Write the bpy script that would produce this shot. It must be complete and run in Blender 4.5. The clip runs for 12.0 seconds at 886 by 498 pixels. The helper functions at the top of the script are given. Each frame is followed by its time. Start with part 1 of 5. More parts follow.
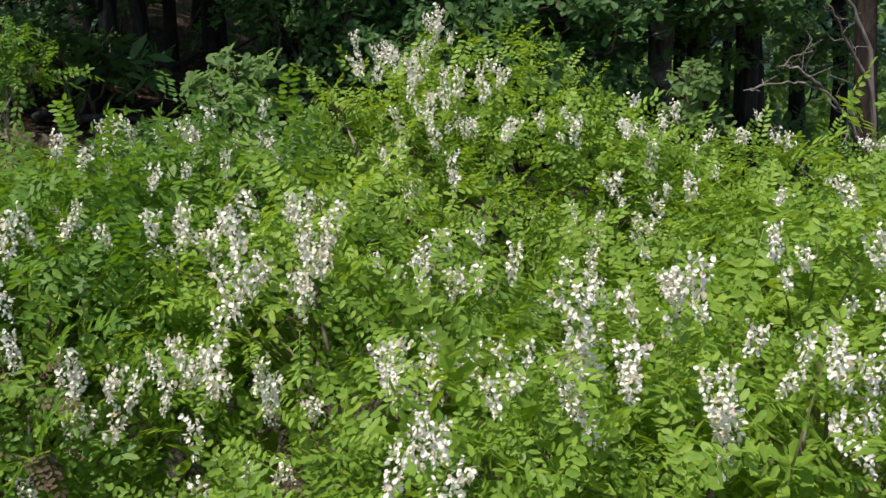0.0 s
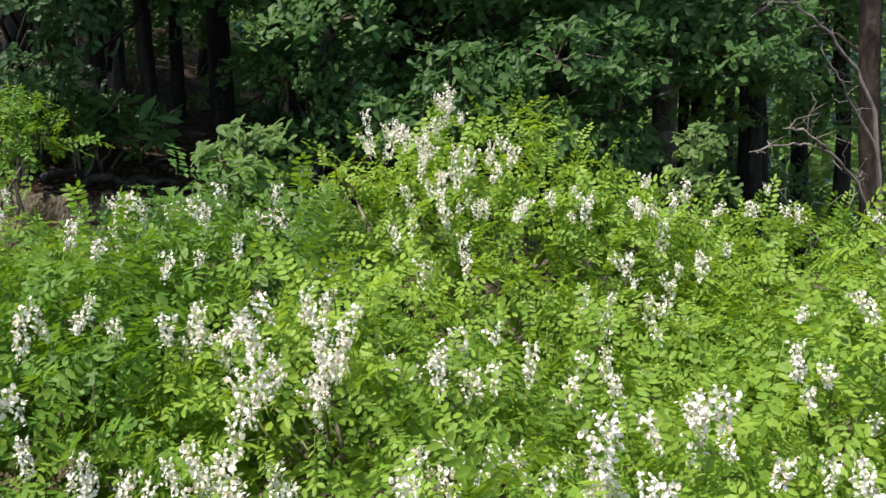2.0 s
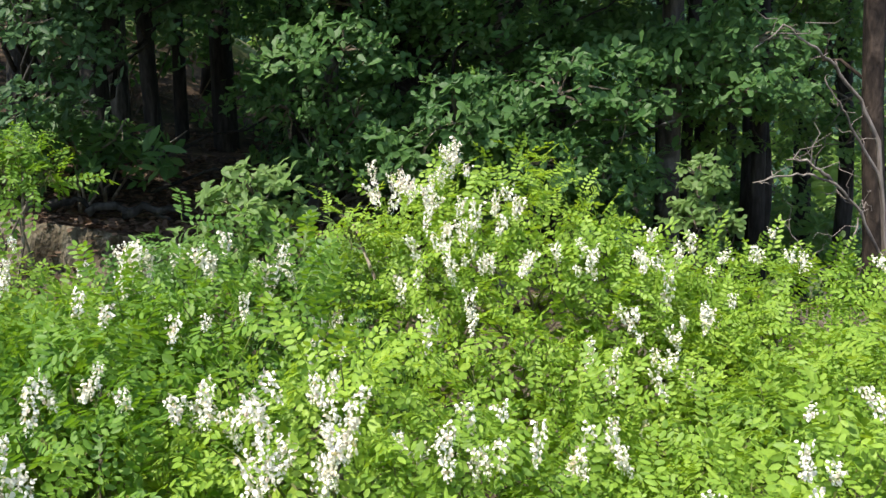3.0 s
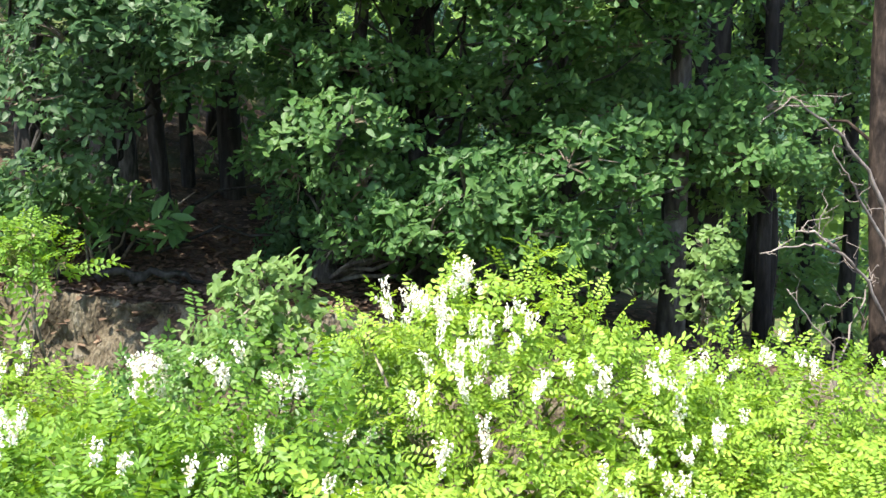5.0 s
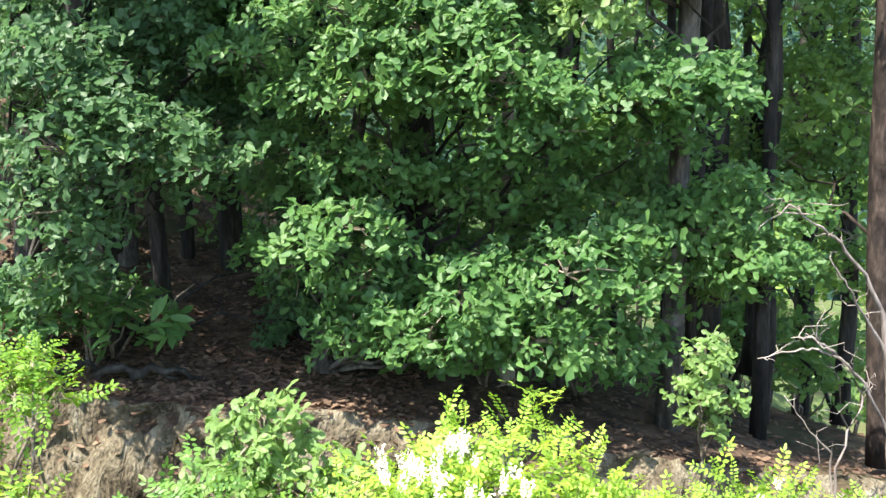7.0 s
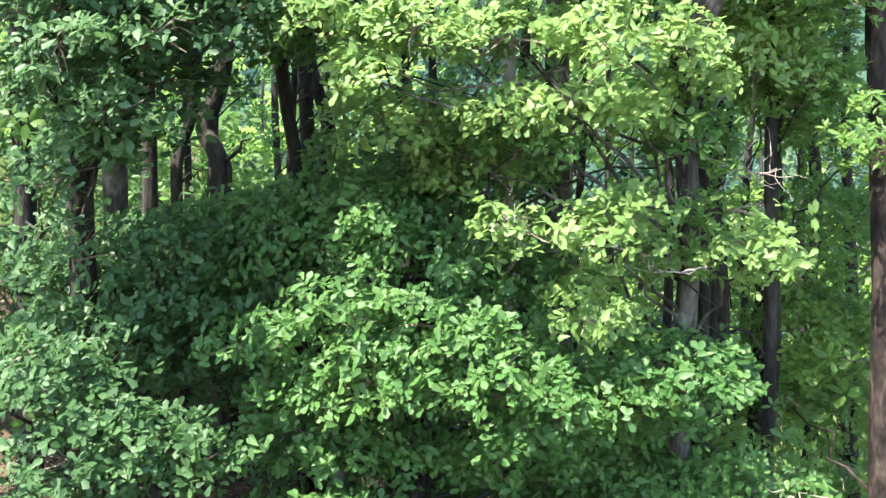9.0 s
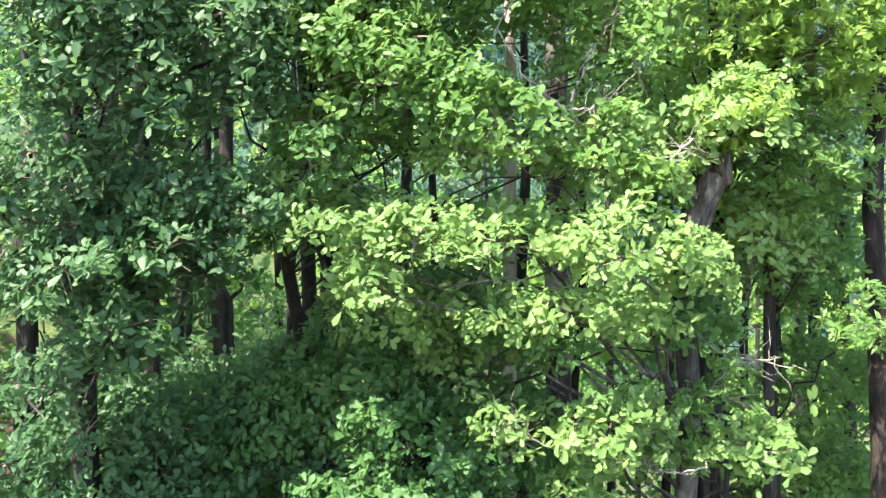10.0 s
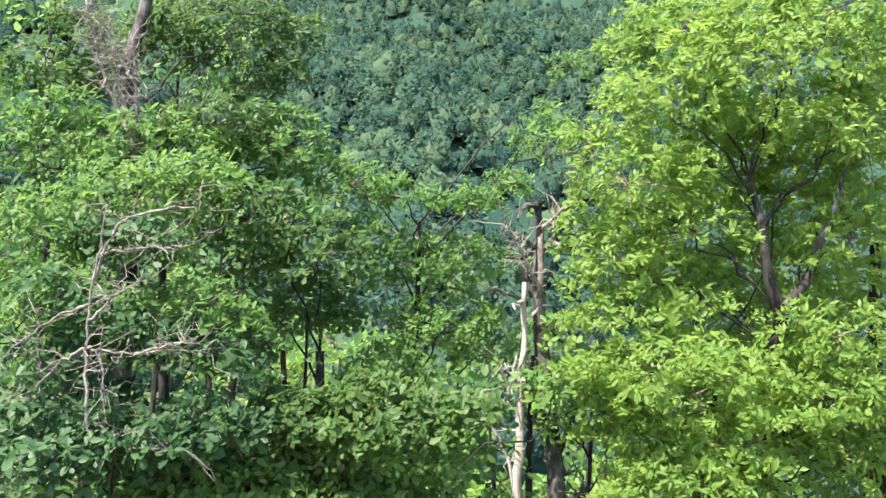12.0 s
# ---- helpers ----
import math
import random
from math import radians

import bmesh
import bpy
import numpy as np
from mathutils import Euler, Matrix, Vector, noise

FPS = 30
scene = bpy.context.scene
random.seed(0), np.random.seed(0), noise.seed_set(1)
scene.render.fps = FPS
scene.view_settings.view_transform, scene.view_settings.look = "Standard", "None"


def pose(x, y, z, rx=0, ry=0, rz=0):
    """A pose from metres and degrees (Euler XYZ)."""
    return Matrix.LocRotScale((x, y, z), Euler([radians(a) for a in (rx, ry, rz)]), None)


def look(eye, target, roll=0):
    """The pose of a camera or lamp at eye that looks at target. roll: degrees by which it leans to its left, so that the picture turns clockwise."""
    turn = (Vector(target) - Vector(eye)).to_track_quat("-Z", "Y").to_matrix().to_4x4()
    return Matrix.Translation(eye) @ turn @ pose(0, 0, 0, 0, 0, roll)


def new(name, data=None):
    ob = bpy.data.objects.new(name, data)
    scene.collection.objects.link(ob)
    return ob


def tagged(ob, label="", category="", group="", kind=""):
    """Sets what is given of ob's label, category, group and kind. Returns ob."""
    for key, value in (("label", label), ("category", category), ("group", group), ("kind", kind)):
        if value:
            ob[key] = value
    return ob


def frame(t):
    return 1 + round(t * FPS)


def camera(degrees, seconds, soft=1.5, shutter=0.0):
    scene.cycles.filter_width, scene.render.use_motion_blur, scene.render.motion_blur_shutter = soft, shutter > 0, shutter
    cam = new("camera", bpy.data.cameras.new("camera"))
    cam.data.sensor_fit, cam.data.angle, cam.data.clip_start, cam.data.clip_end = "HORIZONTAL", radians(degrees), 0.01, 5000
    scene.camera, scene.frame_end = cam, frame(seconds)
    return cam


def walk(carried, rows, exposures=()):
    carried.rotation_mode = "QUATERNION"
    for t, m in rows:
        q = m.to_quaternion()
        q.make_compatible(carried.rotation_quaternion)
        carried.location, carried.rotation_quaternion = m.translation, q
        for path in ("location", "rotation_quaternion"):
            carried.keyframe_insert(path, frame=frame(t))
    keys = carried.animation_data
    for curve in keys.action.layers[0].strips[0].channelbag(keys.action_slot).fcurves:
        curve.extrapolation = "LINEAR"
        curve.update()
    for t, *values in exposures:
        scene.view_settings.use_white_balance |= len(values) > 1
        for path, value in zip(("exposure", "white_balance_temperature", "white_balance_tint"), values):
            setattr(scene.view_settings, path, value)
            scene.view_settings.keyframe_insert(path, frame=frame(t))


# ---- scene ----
cam = camera(55.3, 12.0)
PATH = [
    (0, (0.019, 0.001, 2.166), (0.01, 1.982, 1.888), -0.1),
    (0.5, (0.013, 0.005, 2.168), (0.0, 1.992, 1.946), -0.1),
    (1, (0.001, 0.009, 2.18), (-0.012, 1.999, 1.982), -0.1),
    (1.5, (-0.01, 0.015, 2.228), (-0.022, 2.006, 2.03), -0.1),
    (2, (-0.018, 0.028, 2.33), (-0.029, 2.018, 2.131), -0.1),
    (2.5, (-0.026, 0.037, 2.433), (-0.039, 2.026, 2.232), -0.1),
    (3, (-0.035, 0.044, 2.528), (-0.048, 2.033, 2.324), -0.1),
    (3.2, (-0.044, 0.045, 2.573), (-0.055, 2.034, 2.362), -0.1),
    (4.8, (-0.079, 0.073, 2.924), (-0.094, 2.062, 2.715), 0.1),
    (5, (-0.082, 0.078, 2.968), (-0.096, 2.067, 2.758), 0.0),
    (5.5, (-0.086, 0.086, 3.085), (-0.099, 2.075, 2.875), 0.0),
    (6, (-0.079, 0.094, 3.199), (-0.093, 2.083, 2.988), 0.0),
    (6.5, (-0.067, 0.104, 3.318), (-0.082, 2.093, 3.108), 0.1),
    (6.7, (-0.065, 0.113, 3.417), (-0.081, 2.102, 3.205), 0.1),
    (8.3, (-0.064, 0.196, 4.544), (-0.082, 2.191, 4.399), 0.1),
    (8.5, (-0.07, 0.201, 4.688), (-0.087, 2.197, 4.555), 0.1),
    (9, (-0.081, 0.216, 5.103), (-0.096, 2.212, 4.988), 0.1),
    (9.5, (-0.089, 0.226, 5.545), (-0.104, 2.224, 5.446), 0.1),
    (10, (-0.107, 0.236, 6.188), (-0.117, 2.235, 6.105), 0.2),
    (10.5, (-0.096, 0.224, 6.998), (-0.114, 2.224, 6.959), 0.2),
    (11, (-0.108, 0.199, 7.712), (-0.128, 2.198, 7.767), -0.0),
    (11.5, (-0.1, 0.13, 8.621), (-0.128, 2.127, 8.709), 0.1),
    (12, (-0.118, 0.051, 9.582), (-0.145, 2.047, 9.704), 0.2),
]
walk(cam, [(t, look(eye, target, roll)) for t, eye, target, roll in PATH],
     [(0, 0.08), (1.5, 0.34), (3, 0.86), (5, 1.72), (6.5, 2.0), (8.5, 2.52), (10, 2.45), (11, 2.3), (12, 1.85)])

# ---- light ----
world = bpy.data.worlds.new("sky")
scene.world = world
world.use_nodes = True
wn, wl = world.node_tree.nodes, world.node_tree.links
sky = wn.new("ShaderNodeTexSky")
sky.sky_type, sky.sun_disc = "NISHITA", False
SUN_FROM = Vector((-0.38, -0.4, 1.0)).normalized()
sky.sun_elevation = math.asin(SUN_FROM.z)
sky.sun_rotation = math.atan2(SUN_FROM.x, SUN_FROM.y)
wn["Background"].inputs["Strength"].default_value = 0.15
wl.new(sky.outputs["Color"], wn["Background"].inputs["Color"])
sun_data = bpy.data.lights.new("sun", "SUN")
sun_data.energy, sun_data.angle, sun_data.color = 4.5, radians(0.6), (1.0, 0.94, 0.82)
sun = new("sun", sun_data)
sun.matrix_world = look((0, 0, 0), tuple(-SUN_FROM))

rng = np.random.default_rng(7)


# ---- materials ----
def material(name):
    mat = bpy.data.materials.new(name)
    mat.use_nodes = True
    mat.node_tree.nodes.clear()
    return mat, mat.node_tree.nodes, mat.node_tree.links


def ramp(nodes, stops):
    node = nodes.new("ShaderNodeValToRGB")
    els = node.color_ramp.elements
    while len(els) < len(stops):
        els.new(0.5)
    for el, (pos, col) in zip(els, stops):
        el.position, el.color = pos, (*col, 1)
    return node


def leaf_material(name, dark, mid, light, rough=0.42, through_share=0.34, gloss=0.45, scale=0.7, grain=90, relief=0.004, depth=0.35, vivid=1.1, lit=2.0):
    """Leaves: hue varies from leaf to leaf and from bough to bough; light passes through the blade."""
    mat, n, l = material(name)
    geo, info = n.new("ShaderNodeNewGeometry"), n.new("ShaderNodeObjectInfo")
    add = n.new("ShaderNodeMath")
    add.operation = "ADD"
    l.new(geo.outputs["Random Per Island"], add.inputs[0])
    l.new(info.outputs["Random"], add.inputs[1])
    frac = n.new("ShaderNodeMath")
    frac.operation = "FRACT"
    l.new(add.outputs[0], frac.inputs[0])
    big = n.new("ShaderNodeTexNoise")
    big.inputs["Scale"].default_value, big.inputs["Detail"].default_value = scale, 3
    l.new(geo.outputs["Position"], big.inputs["Vector"])
    mix = n.new("ShaderNodeMath")
    mix.operation = "MULTIPLY_ADD"
    l.new(big.outputs["Fac"], mix.inputs[0])
    mix.inputs[1].default_value = 0.9
    half = n.new("ShaderNodeMath")
    half.operation = "MULTIPLY_ADD"
    l.new(frac.outputs[0], half.inputs[0])
    half.inputs[1].default_value, half.inputs[2].default_value = 0.4, -0.15
    l.new(half.outputs[0], mix.inputs[2])
    col = ramp(n, [(0.12, dark), (0.5, mid), (0.88, light)])
    l.new(mix.outputs[0], col.inputs[0])
    fine = n.new("ShaderNodeTexNoise")
    fine.inputs["Scale"].default_value, fine.inputs["Detail"].default_value = grain, 2
    l.new(geo.outputs["Position"], fine.inputs["Vector"])
    tone = n.new("ShaderNodeHueSaturation")
    l.new(col.outputs[0], tone.inputs["Color"])
    val = n.new("ShaderNodeMapRange")
    val.inputs["To Min"].default_value, val.inputs["To Max"].default_value = 0.8, 1.2
    l.new(fine.outputs["Fac"], val.inputs["Value"])
    l.new(val.outputs[0], tone.inputs["Value"])
    bump = n.new("ShaderNodeBump")
    bump.inputs["Strength"].default_value, bump.inputs["Distance"].default_value = depth, relief
    l.new(fine.outputs["Fac"], bump.inputs["Height"])
    bsdf = n.new("ShaderNodeBsdfPrincipled")
    bsdf.inputs["Roughness"].default_value = rough
    bsdf.inputs["Specular IOR Level"].default_value = gloss
    l.new(tone.outputs[0], bsdf.inputs["Base Color"])
    l.new(bump.outputs[0], bsdf.inputs["Normal"])
    glow = n.new("ShaderNodeHueSaturation")
    glow.inputs["Hue"].default_value, glow.inputs["Saturation"].default_value, glow.inputs["Value"].default_value = 0.485, vivid, lit
    l.new(tone.outputs[0], glow.inputs["Color"])
    thin = n.new("ShaderNodeBsdfTranslucent")
    l.new(glow.outputs[0], thin.inputs["Color"])
    both = n.new("ShaderNodeMixShader")
    both.inputs[0].default_value = through_share
    l.new(bsdf.outputs[0], both.inputs[1])
    l.new(thin.outputs[0], both.inputs[2])
    out = n.new("ShaderNodeOutputMaterial")
    l.new(both.outputs[0], out.inputs[0])
    return mat


def rough_material(name, stops, scale, stretch=(1, 1, 1), fine_scale=60, bump_size=0.02, rough=0.9, second=None):
    """Bark, wood, earth: a coarse pattern of colours, a fine grain and real relief."""
    mat, n, l = material(name)
    coord = n.new("ShaderNodeTexCoord")
    mapping = n.new("ShaderNodeMapping")
    mapping.inputs["Scale"].default_value = stretch
    l.new(coord.outputs["Object"], mapping.inputs["Vector"])
    big = n.new("ShaderNodeTexNoise")
    big.inputs["Scale"].default_value, big.inputs["Detail"].default_value, big.inputs["Distortion"].default_value = scale, 6, 0.6
    l.new(mapping.outputs[0], big.inputs["Vector"])
    fine = n.new("ShaderNodeTexNoise")
    fine.inputs["Scale"].default_value, fine.inputs["Detail"].default_value = fine_scale, 5
    l.new(mapping.outputs[0], fine.inputs["Vector"])
    col = ramp(n, stops)
    blend = n.new("ShaderNodeMath")
    blend.operation = "MULTIPLY_ADD"
    blend.inputs[1].default_value = 0.45
    sub = n.new("ShaderNodeMath")
    sub.operation = "SUBTRACT"
    sub.inputs[1].default_value = 0.22
    l.new(big.outputs["Fac"], sub.inputs[0])
    l.new(fine.outputs["Fac"], blend.inputs[0])
    l.new(sub.outputs[0], blend.inputs[2])
    l.new(blend.outputs[0], col.inputs[0])
    colour = col.outputs[0]
    if second:
        patch = n.new("ShaderNodeTexNoise")
        patch.inputs["Scale"].default_value, patch.inputs["Detail"].default_value = second[0], 8
        l.new(coord.outputs["Object"], patch.inputs["Vector"])
        edge = ramp(n, [(second[1] - 0.06, (0, 0, 0)), (second[1] + 0.16, (1, 1, 1))])
        l.new(patch.outputs["Fac"], edge.inputs[0])
        over = n.new("ShaderNodeMix")
        over.data_type = "RGBA"
        l.new(edge.outputs[0], over.inputs[0])
        l.new(colour, over.inputs[6])
        over.inputs[7].default_value = (*second[2], 1)
        colour = over.outputs[2]
    bump = n.new("ShaderNodeBump")
    bump.inputs["Strength"].default_value, bump.inputs["Distance"].default_value = 0.8, bump_size
    l.new(blend.outputs[0], bump.inputs["Height"])
    bsdf = n.new("ShaderNodeBsdfPrincipled")
    bsdf.inputs["Roughness"].default_value = rough
    bsdf.inputs["Specular IOR Level"].default_value = 0.25
    l.new(colour, bsdf.inputs["Base Color"])
    l.new(bump.outputs[0], bsdf.inputs["Normal"])
    out = n.new("ShaderNodeOutputMaterial")
    l.new(bsdf.outputs[0], out.inputs[0])
    return mat


LOCUST = leaf_material("locust_leaf", (0.078, 0.158, 0.021), (0.187, 0.302, 0.04), (0.292, 0.405, 0.062), 0.5, 0.33, 0.28, 1.4)
LOCUST_DEEP = leaf_material("deep_green_locust_leaf", (0.062, 0.145, 0.02), (0.125, 0.235, 0.03), (0.2, 0.31, 0.044), 0.5, 0.34, 0.32, 1.8)
# Darker copy of the locust leaf, with shade put into the colour.
LOCUST_SHADE = leaf_material("shaded_locust_leaf", (0.05, 0.12, 0.026), (0.088, 0.18, 0.037), (0.145, 0.25, 0.05), 0.45, 0.3, 0.42, 1.4)
# Bluish and darker: shade and sky gloss put into the leaf colour.
OAK_BLUE = leaf_material("shade_blue_oak_leaf", (0.036, 0.088, 0.032), (0.057, 0.125, 0.043), (0.09, 0.167, 0.061), 0.5, 0.44, 0.34, vivid=0.98, lit=1.7)
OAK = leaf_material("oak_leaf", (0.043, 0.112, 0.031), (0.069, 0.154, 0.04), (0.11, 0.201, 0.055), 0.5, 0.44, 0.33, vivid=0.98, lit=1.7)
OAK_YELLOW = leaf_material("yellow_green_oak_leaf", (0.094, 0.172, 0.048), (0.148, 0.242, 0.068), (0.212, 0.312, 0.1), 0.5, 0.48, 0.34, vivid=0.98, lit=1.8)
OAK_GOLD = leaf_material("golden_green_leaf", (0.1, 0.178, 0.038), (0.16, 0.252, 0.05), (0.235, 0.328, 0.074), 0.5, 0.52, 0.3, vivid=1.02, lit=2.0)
OAK_MID = leaf_material("fresh_oak_leaf", (0.063, 0.142, 0.035), (0.104, 0.198, 0.046), (0.162, 0.262, 0.064), 0.5, 0.5, 0.33, vivid=1.0, lit=1.8)
# Deep green, darkened further so that the crown's recesses look shaded.
OAK_DEEP_SHADE = leaf_material("deep_shade_oak_leaf", (0.036, 0.083, 0.021), (0.062, 0.122, 0.027), (0.104, 0.175, 0.04), 0.5, 0.44, 0.33, vivid=1.0, lit=1.7)
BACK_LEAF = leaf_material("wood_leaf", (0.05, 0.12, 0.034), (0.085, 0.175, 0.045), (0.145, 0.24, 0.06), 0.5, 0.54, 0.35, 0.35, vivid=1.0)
# Lighter copy of the wood leaf, with sunlight put into its colour.
BACK_LIT = leaf_material("sunlit_wood_leaf", (0.09, 0.17, 0.035), (0.15, 0.25, 0.05), (0.22, 0.32, 0.075), 0.5, 0.46, 0.3, 0.35, vivid=1.0)
# Blue in these greens imitates haze over the distance.
HILL_LEAF = leaf_material("hazed_hill_leaf", (0.016, 0.046, 0.042), (0.05, 0.098, 0.064), (0.115, 0.165, 0.08), 0.85, 0.25, 0.06, 0.05, 1.6, 0.9, 0.9, vivid=0.95)
DRY_LEAF = leaf_material("dry_leaf", (0.05, 0.031, 0.021), (0.11, 0.07, 0.047), (0.2, 0.14, 0.098), 0.8, 0.15, 0.2, 2.0)
BARK = rough_material("bark", [(0.3, (0.008, 0.007, 0.0065)), (0.5, (0.024, 0.021, 0.018)), (0.72, (0.062, 0.056, 0.05))], 9, (1, 1, 0.22), 45, 0.03)
BARK_PINE = rough_material("pine_bark", [(0.3, (0.00652, 0.00439, 0.00365)), (0.5, (0.0215, 0.0152, 0.0124)), (0.72, (0.062, 0.0451, 0.036))], 11, (1, 1, 0.35), 38, 0.04, 0.92)
BARK_GREY = rough_material("grey_bark", [(0.3, (0.02, 0.017, 0.015)), (0.5, (0.055, 0.048, 0.042)), (0.72, (0.17, 0.155, 0.14))], 8, (1, 1, 0.3), 40, 0.03, 0.9, (4.0, 0.62, (0.34, 0.33, 0.3)))
DEAD_WOOD = rough_material("dead_wood", [(0.28, (0.096, 0.078, 0.069)), (0.5, (0.216, 0.18, 0.159)), (0.74, (0.324, 0.282, 0.252))], 7, (1, 1, 0.12), 60, 0.012, 0.8)
TWIG = rough_material("twig", [(0.3, (0.06, 0.045, 0.035)), (0.5, (0.15, 0.12, 0.09)), (0.72, (0.28, 0.24, 0.19))], 14, (1, 1, 1), 60, 0.006)
GREY_TWIG = rough_material("grey_twig", [(0.3, (0.10, 0.085, 0.07)), (0.5, (0.22, 0.19, 0.16)), (0.72, (0.36, 0.32, 0.28))], 14, (1, 1, 1), 60, 0.006)
GREEN_STEM = rough_material("green_stem", [(0.3, (0.06, 0.09, 0.02)), (0.5, (0.12, 0.15, 0.04)), (0.72, (0.2, 0.17, 0.09))], 14, (1, 1, 1), 60, 0.003, 0.6)
EARTH = rough_material("earth", [(0.28, (0.02, 0.013, 0.009)), (0.5, (0.06, 0.038, 0.025)), (0.74, (0.13, 0.09, 0.06))], 5, (1, 1, 1), 40, 0.05, 0.95, (0.9, 0.58, (0.04, 0.05, 0.02)))
MOSS = rough_material("wood_floor", [(0.28, (0.03, 0.05, 0.015)), (0.5, (0.06, 0.09, 0.025)), (0.74, (0.11, 0.12, 0.05))], 1.4, (1, 1, 1), 20, 0.05, 0.95, (0.7, 0.6, (0.10, 0.065, 0.04)))
CLAY = rough_material("clay_bank", [(0.3, (0.0397, 0.0304, 0.02)), (0.46, (0.116, 0.0941, 0.0627)), (0.6, (0.172, 0.148, 0.105)), (0.76, (0.245, 0.227, 0.176))], 5.5, (1, 1, 0.5), 48, 0.1, 0.95, (2.2, 0.6, (0.085, 0.06, 0.038)))


def petal_material():
    mat, n, l = material("locust_petal")
    geo, info = n.new("ShaderNodeNewGeometry"), n.new("ShaderNodeObjectInfo")
    add = n.new("ShaderNodeMath")
    add.operation = "ADD"
    l.new(geo.outputs["Random Per Island"], add.inputs[0])
    l.new(info.outputs["Random"], add.inputs[1])
    frac = n.new("ShaderNodeMath")
    frac.operation = "FRACT"
    l.new(add.outputs[0], frac.inputs[0])
    col = ramp(n, [(0.0, (0.45, 0.4, 0.18)), (0.08, (0.68, 0.55, 0.45)), (0.18, (0.86, 0.8, 0.69)), (0.9, (0.91, 0.87, 0.78))])
    l.new(frac.outputs[0], col.inputs[0])
    bsdf = n.new("ShaderNodeBsdfPrincipled")
    bsdf.inputs["Roughness"].default_value = 0.6
    l.new(col.outputs[0], bsdf.inputs["Base Color"])
    thin = n.new("ShaderNodeBsdfTranslucent")
    l.new(col.outputs[0], thin.inputs["Color"])
    both = n.new("ShaderNodeMixShader")
    both.inputs[0].default_value = 0.25
    l.new(bsdf.outputs[0], both.inputs[1])
    l.new(thin.outputs[0], both.inputs[2])
    out = n.new("ShaderNodeOutputMaterial")
    l.new(both.outputs[0], out.inputs[0])
    return mat


# The pale second pattern puts patches of sunlight into this bark.
BARK_STUMP = rough_material("sun_patched_oak_bark", [(0.3, (0.025, 0.02, 0.017)), (0.5, (0.075, 0.06, 0.05)), (0.72, (0.19, 0.165, 0.14))], 9, (1, 1, 0.3), 40, 0.04, 0.9, (9.0, 0.62, (0.33, 0.3, 0.26)))
BLEACHED = rough_material("bleached_wood", [(0.28, (0.2, 0.165, 0.135)), (0.5, (0.38, 0.33, 0.285)), (0.74, (0.56, 0.5, 0.44))], 7, (1, 1, 0.1), 60, 0.01, 0.75)
PETAL = petal_material()


# ---- mesh tools ----
def mesh_of(name, verts, tris, mat, smooth=False):
    """One mesh from arrays of vertices and triangles."""
    verts, tris = np.asarray(verts, np.float32), np.asarray(tris, np.int32)
    me = bpy.data.meshes.new(name)
    me.vertices.add(len(verts))
    me.vertices.foreach_set("co", verts.ravel())
    me.loops.add(tris.size)
    me.loops.foreach_set("vertex_index", tris.ravel())
    me.polygons.add(len(tris))
    me.polygons.foreach_set("loop_start", np.arange(0, tris.size, 3, dtype=np.int32))
    me.polygons.foreach_set("loop_total", np.full(len(tris), 3, np.int32))
    me.polygons.foreach_set("use_smooth", np.full(len(tris), smooth, bool))
    me.update(calc_edges=True)
    me.materials.append(mat)
    return me


def part(name, me, parent, label="", kind=""):
    ob = new(name, me)
    ob.parent = parent
    return tagged(ob, label, kind=kind)


def joined(pieces):
    """Several (verts, tris) as one pair."""
    vs, ts, at = [], [], 0
    for v, t in pieces:
        vs.append(v)
        ts.append(np.asarray(t) + at)
        at += len(v)
    return np.concatenate(vs), np.concatenate(ts)


def unit(v):
    return v / np.maximum(np.linalg.norm(v, axis=-1, keepdims=True), 1e-9)


def frames(heads, ups):
    """Turns whose x runs along heads and whose z leans to ups."""
    x = unit(heads)
    y = unit(np.cross(ups, x))
    z = np.cross(x, y)
    return np.stack([x, y, z], -1)


def scattered(template, places, turns, sizes):
    tv, tt = template
    v = np.einsum("nij,kj->nki", turns, tv) * np.reshape(sizes, (-1, 1, 1)) + places[:, None, :]
    t = tt[None] + (np.arange(len(places)) * len(tv))[:, None, None]
    return v.reshape(-1, 3), t.reshape(-1, 3)


def tube(points, radii, sides=8, wobble=0.0):
    """A tapered limb along points, closed at its ends, knobbly by wobble."""
    p = np.asarray(points, float)
    d = unit(np.gradient(p, axis=0))
    ref = np.where(np.abs(d[:, 2:3]) > 0.9, [[1.0, 0, 0]], [[0, 0, 1.0]])
    a = unit(np.cross(ref, d))
    b = np.cross(d, a)
    ang = np.linspace(0, 2 * np.pi, sides, endpoint=False)
    r = np.asarray(radii, float)[:, None] * (1 + wobble * rng.normal(size=(len(p), sides)))
    ring = p[:, None] + r[..., None] * (np.cos(ang)[None, :, None] * a[:, None] + np.sin(ang)[None, :, None] * b[:, None])
    v = np.concatenate([ring.reshape(-1, 3), p[:1], p[-1:]])
    t = []
    for i in range(len(p) - 1):
        for j in range(sides):
            k = (j + 1) % sides
            q = (i * sides + j, i * sides + k, (i + 1) * sides + k, (i + 1) * sides + j)
            t += [(q[0], q[1], q[2]), (q[0], q[2], q[3])]
    e = len(p) * sides
    for j in range(sides):
        k = (j + 1) % sides
        t += [(e, k, j), (e + 1, e - sides + j, e - sides + k)]
    return v, np.array(t)


